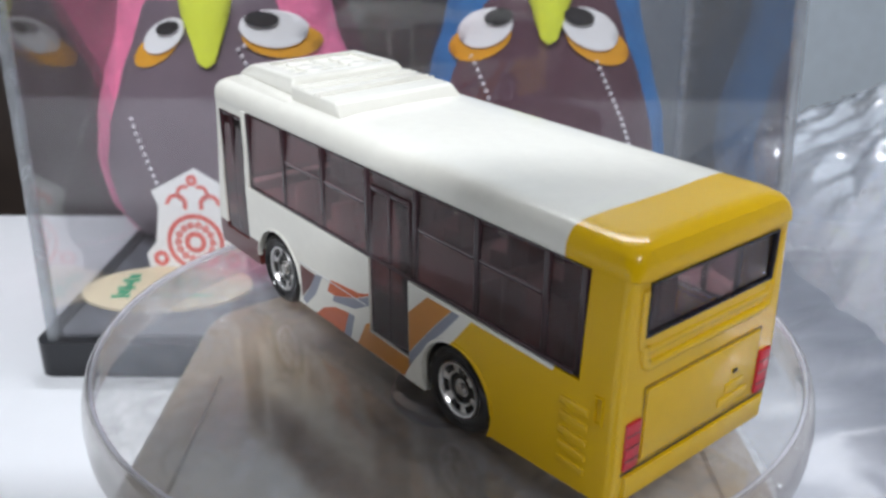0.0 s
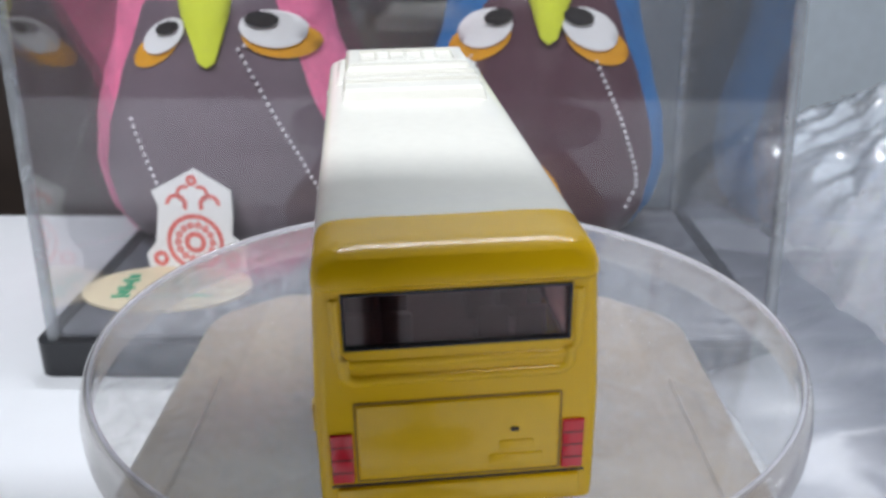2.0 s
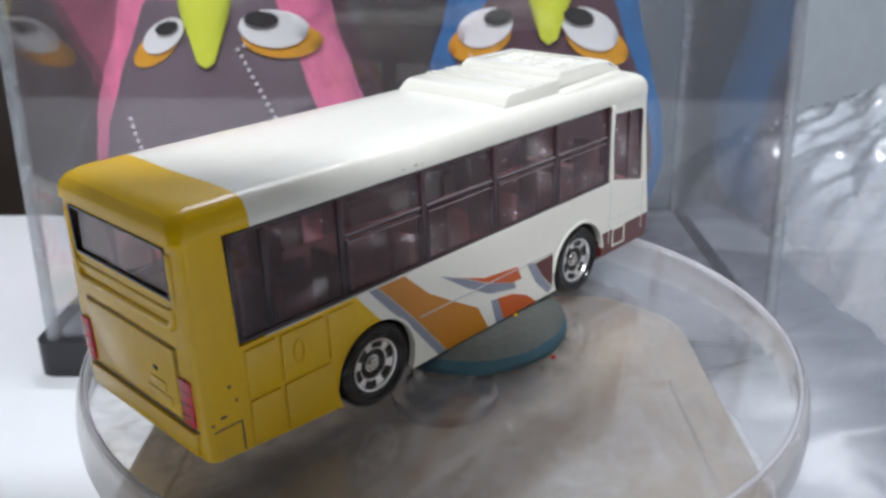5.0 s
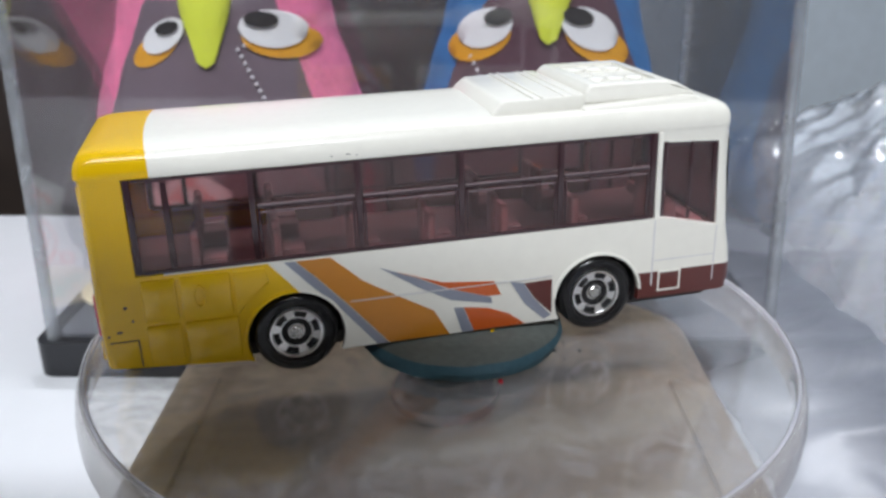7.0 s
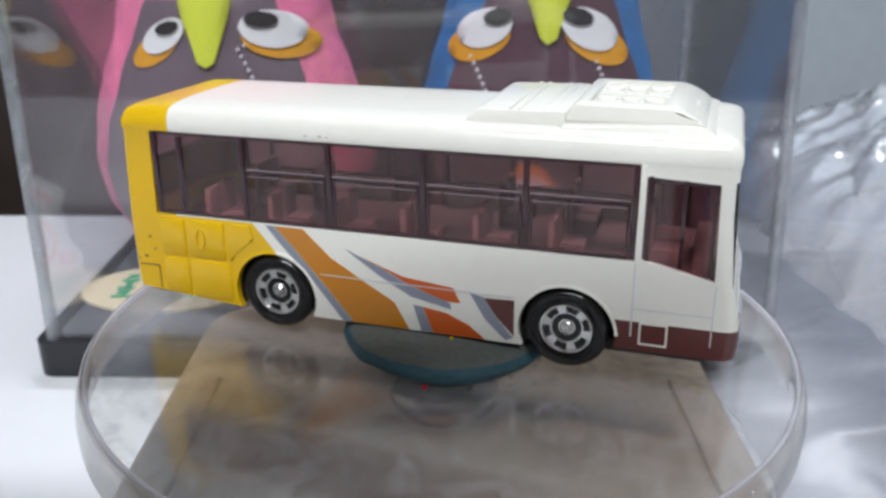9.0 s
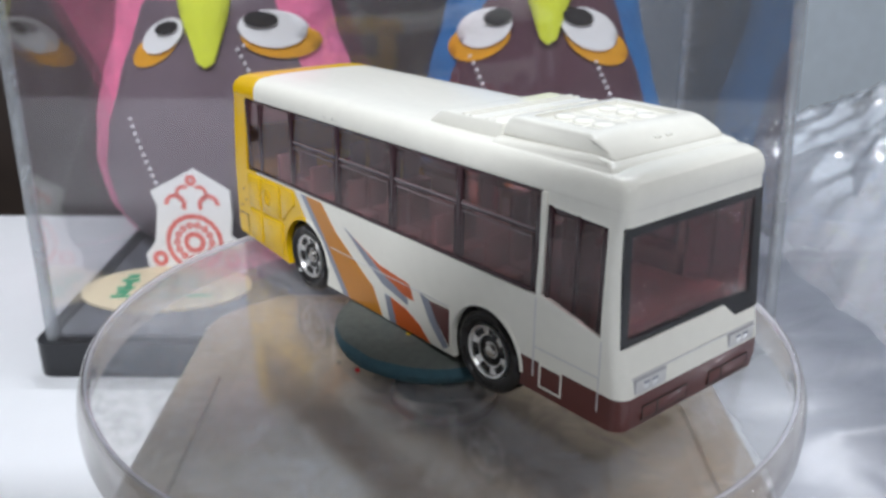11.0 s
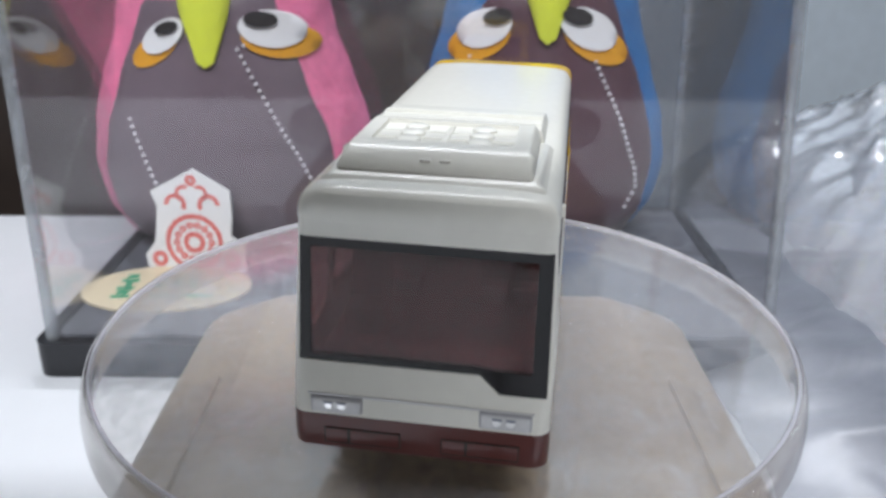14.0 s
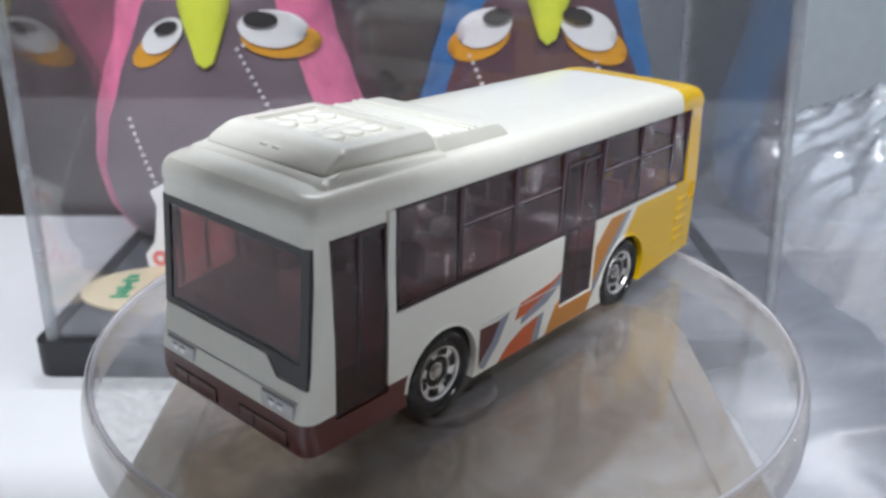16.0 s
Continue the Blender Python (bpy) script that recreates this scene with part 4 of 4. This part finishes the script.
    def u_moulding(half, top, low, r, thick, proud):
        """A rounded bead that runs down beside the window, round two corners and along below it."""
        path = [(-half, top)]
        path += [(-half + r - r * math.cos(radians(a)), low + r - r * math.sin(radians(a))) for a in range(0, 91, 15)]
        path += [(half - r + r * math.sin(radians(a)), low + r - r * math.cos(radians(a))) for a in range(0, 91, 15)]
        path.append((half, top))
        bm = bmesh.new()
        prev = None
        for k, (y, z) in enumerate(path):
            (ya, za), (yb, zb) = path[max(k - 1, 0)], path[min(k + 1, len(path) - 1)]
            n = Vector((-(zb - za), yb - ya)).normalized()
            ring = []
            for a in range(0, 181, 20):
                off, up = thick * math.cos(radians(a)), proud * math.sin(radians(a))
                ring.append(bm.verts.new((0.16 - up, y + n.x * off, z + n.y * off)))
            if prev:
                for i in range(len(ring) - 1):
                    bm.faces.new([prev[i], prev[i + 1], ring[i + 1], ring[i]])
            prev = ring
        part("rear_moulding", bm, YELLOW_PAINT, bus, "rounded yellow moulding under the rear window", MID, 60)
    u_moulding(9.85, 24.6, 18.7, 1.3, 0.4, 0.24)
    u_moulding(9.3, 19.3, 17.2, 1.0, 0.5, 0.42)
    hood = tail_box("engine_hood", -8.55, 8.55, 7.4, 14.9, -0.22, YELLOW_PAINT, 0.2, "yellow engine hood")
    # thin brown strips: the gap lines, with the outline's shade painted as colour
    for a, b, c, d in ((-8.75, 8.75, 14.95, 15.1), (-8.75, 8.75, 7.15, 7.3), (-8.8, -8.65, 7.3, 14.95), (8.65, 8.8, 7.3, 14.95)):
        tail_box("hood_gap_shade", a, b, c, d, -0.04, GROOVE_SHADE, 0.0)
    tail_box("rear_mark", -5.1, -4.4, 11.5, 11.9, -0.36, DARK_PRINT, 0.1)
    tail_box("rear_relief", -7.2, -2.6, 8.2, 9.2, -0.32, YELLOW_PAINT, 0.1)
    tail_box("rear_relief", -6.4, -3.4, 9.6, 10.6, -0.32, YELLOW_PAINT, 0.1)
    tail_box("rear_bumper", -10.6, 10.6, 4.0, 6.65, -0.4, YELLOW_PAINT, 0.35, "yellow rear bumper")
    tail_box("bumper_gap", -11.0, 11.0, 6.7, 6.95, -0.05, DARK_PRINT, 0.0)
    for y in (9.95, -9.85):
        lamp = tail_box("tail_lamp", y - 0.95, y + 0.95, 7.25, 12.2, -0.3, RED_PLASTIC, 0.15, "red tail lamp")
        for z in (8.4, 9.7, 11.0):
            tail_box("lens_bar", y - 0.9, y + 0.9, z - 0.06, z + 0.06, -0.34, MAROON, 0.0, parent=lamp)

    # nose: lamps, trim line, bumper slots
    for y0, y1 in ((-10.1, -5.2), (5.6, 10.4)):
        x = nose(8.0) + 0.05
        lamp = part("headlamp", boxed(x - 0.9, x + 0.16, y0 + 0.15, y1 - 0.15, 7.25, 8.75, 0.15), SILVER, bus, "silver headlamp", MID)
        part("lamp_surround", boxed(x - 0.9, x + 0.06, y0, y1, 7.1, 8.9, 0.1), LAMP_EDGE, lamp, shift=MID)
        for k in (0.34, 0.60):
            cy = y0 + (y1 - y0) * k
            bulb = part("bulb", lathe(bmesh.new(), [(0, 0.0), (0.34, 0.02), (0.44, 0.1), (0.5, 0.24), (0.5, 0.5), (0, 0.5)], 20, "y"), CHROME, lamp, "chrome lamp bowl")
            bulb.data.transform(Matrix.Translation(((x + 0.24 + MID[0]) * MM, cy * MM, 8.05 * MM)) @ Matrix.Rotation(radians(-270), 4, "Z"))
            part("bulb_mark", boxed(x - 0.1, x + 0.27, cy - 0.42, cy + 0.42, 8.28, 8.5, 0.05), GREY_PRINT, lamp, shift=MID)
    part("trim_line", boxed(nose(9.0) - 0.4, nose(9.0) + 0.1, -10.4, 10.6, 8.95, 9.12), SILVER, bus, shift=MID)
    for y0, y1 in ((-8.8, -1.6), (2.2, 9.4)):
        s = part("bumper_slot", boxed(78.6, 79.15, y0, y1, 4.2, 5.7, 0.1), MAROON, bump, shift=MID)
        part("slot_divider", boxed(78.7, 79.2, y0 + 2.2, y0 + 2.45, 4.2, 5.7), DARK_PRINT, bump, shift=MID)
        for y in (y0, y1 - 0.12):
            part("slot_end", boxed(78.7, 79.17, y, y + 0.12, 4.27, 5.65), DARK_PRINT, bump, shift=MID)
        for z in (4.15, 5.65):
            part("slot_edge", boxed(78.7, 79.17, y0, y1, z, z + 0.12), DARK_PRINT, bump, shift=MID)

    # flank reliefs
    for x0, x1, z0, z1 in ((5.0, 8.8, 8.65, 13.9), (9.15, 14.75, 8.65, 13.9), (5.0, 8.8, 3.3, 8.35), (9.15, 15.2, 2.9, 8.35)):
        y = 12.05
        part("flap", boxed(x0, x1, -(y + 0.26), -(y - 0.5), z0, z1, 0.34), YELLOW_PAINT, bus, "yellow side flap", MID)
    bm = prism(bmesh.new(), [(15.1, 8.65), (15.5, 8.65), (16.3, 10.1), (17.6, 11.2), (19.0, 12.0), (18.6, 13.9), (15.1, 13.9)], "y", -12.22, -11.55)
    bmesh.ops.bevel(bm, geom=list(bm.edges), offset=0.16, segments=3, profile=0.5, affect="EDGES")
    part("flap", bm, YELLOW_PAINT, bus, "yellow side flap", MID)
    bm = bmesh.new()
    loops = []
    for k in range(28):
        w = 2 * math.pi * k / 28
        loops.append([bm.verts.new((11.2 + 0.62 * s * math.cos(w), -12.12 - d, 11.4 + (1.25 - 0.62 + 0.62 * s) * math.sin(w))) for s, d in ((1.25, 0.1), (1.15, 0.38), (0.85, 0.38), (0.7, 0.1))])
    for k in range(28):
        for i in range(3):
            bm.faces.new([loops[k][i], loops[k][i + 1], loops[(k + 1) % 28][i + 1], loops[(k + 1) % 28][i]])
    part("flap_handle", bm, YELLOW_PAINT, bus, "oval yellow handle", MID)
    groove(3.9, 4.05, 3.5, 6.8, -1, bus, DARK_PRINT)
    groove(0.9, 4.0, 6.72, 6.86, -1, bus, DARK_PRINT)
    for k in range(5):
        z = 5.2 + 1.6 * k
        part("vent_slat", boxed(3.2, 6.6, 11.6, 12.22, z, z + 0.85, 0.15), YELLOW_PAINT, bus, shift=MID)
    frame_bars("fuel_flap", 1.6, 2.6, 11.6, 14.4, 0.2, 1, 0.2, YELLOW_PAINT, bus)
    frame_bars("step_box", 68.2, 71.4, 4.3, 7.1, 0.22, -1, 0.07, WHITE_PAINT, bus, "white-lined hatch")
    groove(67.2, 67.4, 5.2, 14.2, -1, bus, SILVER, 0.03)
    groove(76.0, 76.15, 5.0, 12.6, -1, bus, SILVER, 0.03)
    groove(67.4, 76.0, 8.6, 8.75, -1, bus, SILVER, 0.03)
    for side in (-1, 1):
        if side < 0:
            groove(28.2, 53.6, 8.25, 8.38, side, bus, SILVER, 0.09)
        else:
            groove(38.0, 53.6, 8.25, 8.38, side, bus, SILVER, 0.09)
        part("pillar", boxed(67.2, 67.85 if side < 0 else 68.15, *sorted((side * 10.9, side * (half_width(20) + 0.08))), 13.6, 25.4, 0.1), WHITE_PAINT, bus, "white door pillar", MID)

    # printed swooshes
    grey1 = [(20.9, 14.2), (22.1, 14.2), (24.6, 11.6), (28.1, 7.6), (32.5, 2.25), (31.1, 2.25), (26.9, 7.6), (23.4, 11.3)]
    orange1 = [(22.2, 14.2), (26.2, 14.2), (29.8, 10.8), (34.0, 8.2), (38.3, 5.7), (40.2, 2.25), (32.6, 2.25), (28.2, 7.6), (24.7, 11.6)]
    blade_grey = [(31.8, 12.2), (36.3, 10.3), (40.0, 8.4), (45.6, 6.5), (45.7, 5.7), (40.5, 6.8), (36.5, 9.0)]
    blade_orange = [(34.0, 11.3), (39.5, 9.3), (46.0, 8.6), (46.9, 6.7), (45.0, 6.75), (40.2, 8.4), (36.5, 10.3)]
    grey3 = [(40.8, 5.7), (42.0, 5.6), (43.3, 2.25), (41.8, 2.25)]
    fin = [(42.05, 5.6), (45.2, 5.1), (48.0, 3.9), (50.0, 2.25), (43.35, 2.25)]
    grey4 = [(48.1, 8.2), (49.8, 7.9), (51.2, 5.6), (53.5, 3.0), (52.6, 2.5), (50.0, 5.0)]
    wedge = [(49.9, 7.8), (53.6, 7.9), (53.6, 3.2), (51.3, 5.6)]
    prints = [("grey_stripe", grey1, GREY_PRINT), ("orange_stripe", orange1, ORANGE), ("grey_stripe", blade_grey, GREY_PRINT), ("orange_stripe", blade_orange, RED_ORANGE),
              ("grey_stripe", grey3, GREY_PRINT), ("orange_stripe", fin, RED_ORANGE), ("grey_stripe", grey4, GREY_PRINT), ("maroon_stripe", wedge, MAROON)]
    for name, pts, mat in prints:
        decal(name, pts, -1, mat, bus)
        for lim, less in ((29.6, True), (37.5, False)):
            decal(name, clip_x(pts, lim, less), 1, mat, bus)
    decal("orange_stripe", [(30.6, 2.3), (39.9, 2.3), (38.0, 5.0), (29.0, 5.0)], 1, ORANGE, bus, 0.04)

    # wheel-arch lips
    for hx in HUBS:
        for side in (-1, 1):
            bm = bmesh.new()
            prev = None
            for k in range(23):
                w = radians(4 + 172 * k / 22)
                ring = [bm.verts.new((hx + r * math.cos(w), side * y, 4.6 + r * math.sin(w))) for r, y in ((5.7, 11.6), (6.15, 11.6), (6.1, 12.12), (5.95, 12.2), (5.75, 12.18))]
                if prev:
                    for i in range(5):
                        j = (i + 1) % 5
                        bm.faces.new([prev[i], prev[j], ring[j], ring[i]])
                else:
                    bm.faces.new(ring)
                prev = ring
            bm.faces.new(prev[::-1])
            part("arch_lip", bm, PAINT, bus, shift=MID)

    # chipped paint
    for x, z, w, h in ((3.1, 10.9, 0.35, 0.3), (3.7, 9.2, 0.22, 0.3), (2.1, 8.0, 0.6, 0.25), (0.9, 7.6, 0.3, 0.2), (27.2, 26.05, 0.35, 0.1), (29.1, 26.1, 0.5, 0.09), (30.1, 26.0, 0.2, 0.08)):
        y = half_width(z)
        part("paint_chip", boxed(x - w / 2, x + w / 2, -(y + 0.03), -(y - 0.3), z - h / 2, z + h / 2), DARK_PRINT, bus, shift=MID)
    for x, y in ((22.0, -2.6), (33.5, 4.2), (15.5, -6.0)):
        part("paint_chip", boxed(x - 0.14, x + 0.14, y - 0.1, y + 0.1, 27.9, 28.27), DARK_PRINT, bus, shift=MID)

    # inside
    part("saloon_floor", boxed(2.4, 75.0, -10.2, 10.2, 10.6, 11.4), SEAT, bus, shift=MID)
    for k in range(6):
        x = 11.5 + 9.2 * k
        for y in (-8.2, -4.6, 4.6, 8.2):
            if y > 0 and 28 < x < 40:
                continue
            bm = boxed(x, x + 3.2, y - 1.5, y + 1.5, 11.4, 13.6, 0.4)
            box(bm, x - 0.7, x + 0.3, y - 1.5, y + 1.5, 11.4, 17.6, 0.45)
            part("seat", bm, SEAT, bus, shift=MID)
    bm = boxed(68.5, 72, -8.6, -4.6, 11.4, 15, 0.4)
    box(bm, 67.6, 68.8, -8.6, -4.6, 11.4, 20, 0.4)
    part("driver_seat", bm, SEAT, bus, shift=MID)
    part("dashboard", boxed(73.2, 75.4, -9.6, 9.0, 10.6, 13.0, 0.4), SEAT, bus, shift=MID)

    # underside
    part("chassis", boxed(2.0, 76.0, -10.6, 10.6, 2.25, 4.0, 0.3), CHASSIS, bus, "dark plastic chassis", MID)
    for hx in HUBS:
        for side in (-1, 1):
            bm = lathe(bmesh.new(), [(0, side * 6.6), (5.72, side * 6.6), (5.72, side * 11.2), (5.6, side * 11.2), (5.5, side * 6.8), (0, side * 6.8)], 32, "y", (hx, 0, 4.6))
            bmesh.ops.bisect_plane(bm, geom=list(bm.verts) + list(bm.edges) + list(bm.faces), plane_co=(0, 0, 2.9), plane_no=(0, 0, 1), clear_inner=True)
            part("wheel_well", bm, CHASSIS, bus, shift=MID)
            toy_wheel(bus, hx, side)
        part("axle", lathe(bmesh.new(), [(0, -9), (0.6, -9), (0.6, 9), (0, 9)], 12, "y", (hx, 0, 4.85)), STEEL, bus, shift=MID)
    return bus


BUS = toy_bus()


# ---- movement ----
def motions():
    """Bus, pad, crumbs and plate turn together, clockwise from above."""
    def rows(local):
        out = []
        for k in range(33):
            t = k * 0.5
            out.append((t, pose(0, 0, 0, 0, 0, 128.50 - 16.213 * t + 0.0149 * ((t - 8) ** 2 - 40)) @ local))
        return out
    walk(BUS, rows(pose(-1.145 * MM, 2.985 * MM, (Z0 - 15.83) * MM, -1.09, -1.34, 0)))
    walk(PAD, rows(pose(1.3 * MM, -2.4 * MM, (Z0 - 16.9) * MM)))
    walk(CRUMBS, rows(pose(1.3 * MM, -2.4 * MM, (Z0 - 16.9) * MM)))
    walk(PLATE, rows(pose(-0.42 * MM, -0.1 * MM, (Z0 - 16.9) * MM)))


motions()
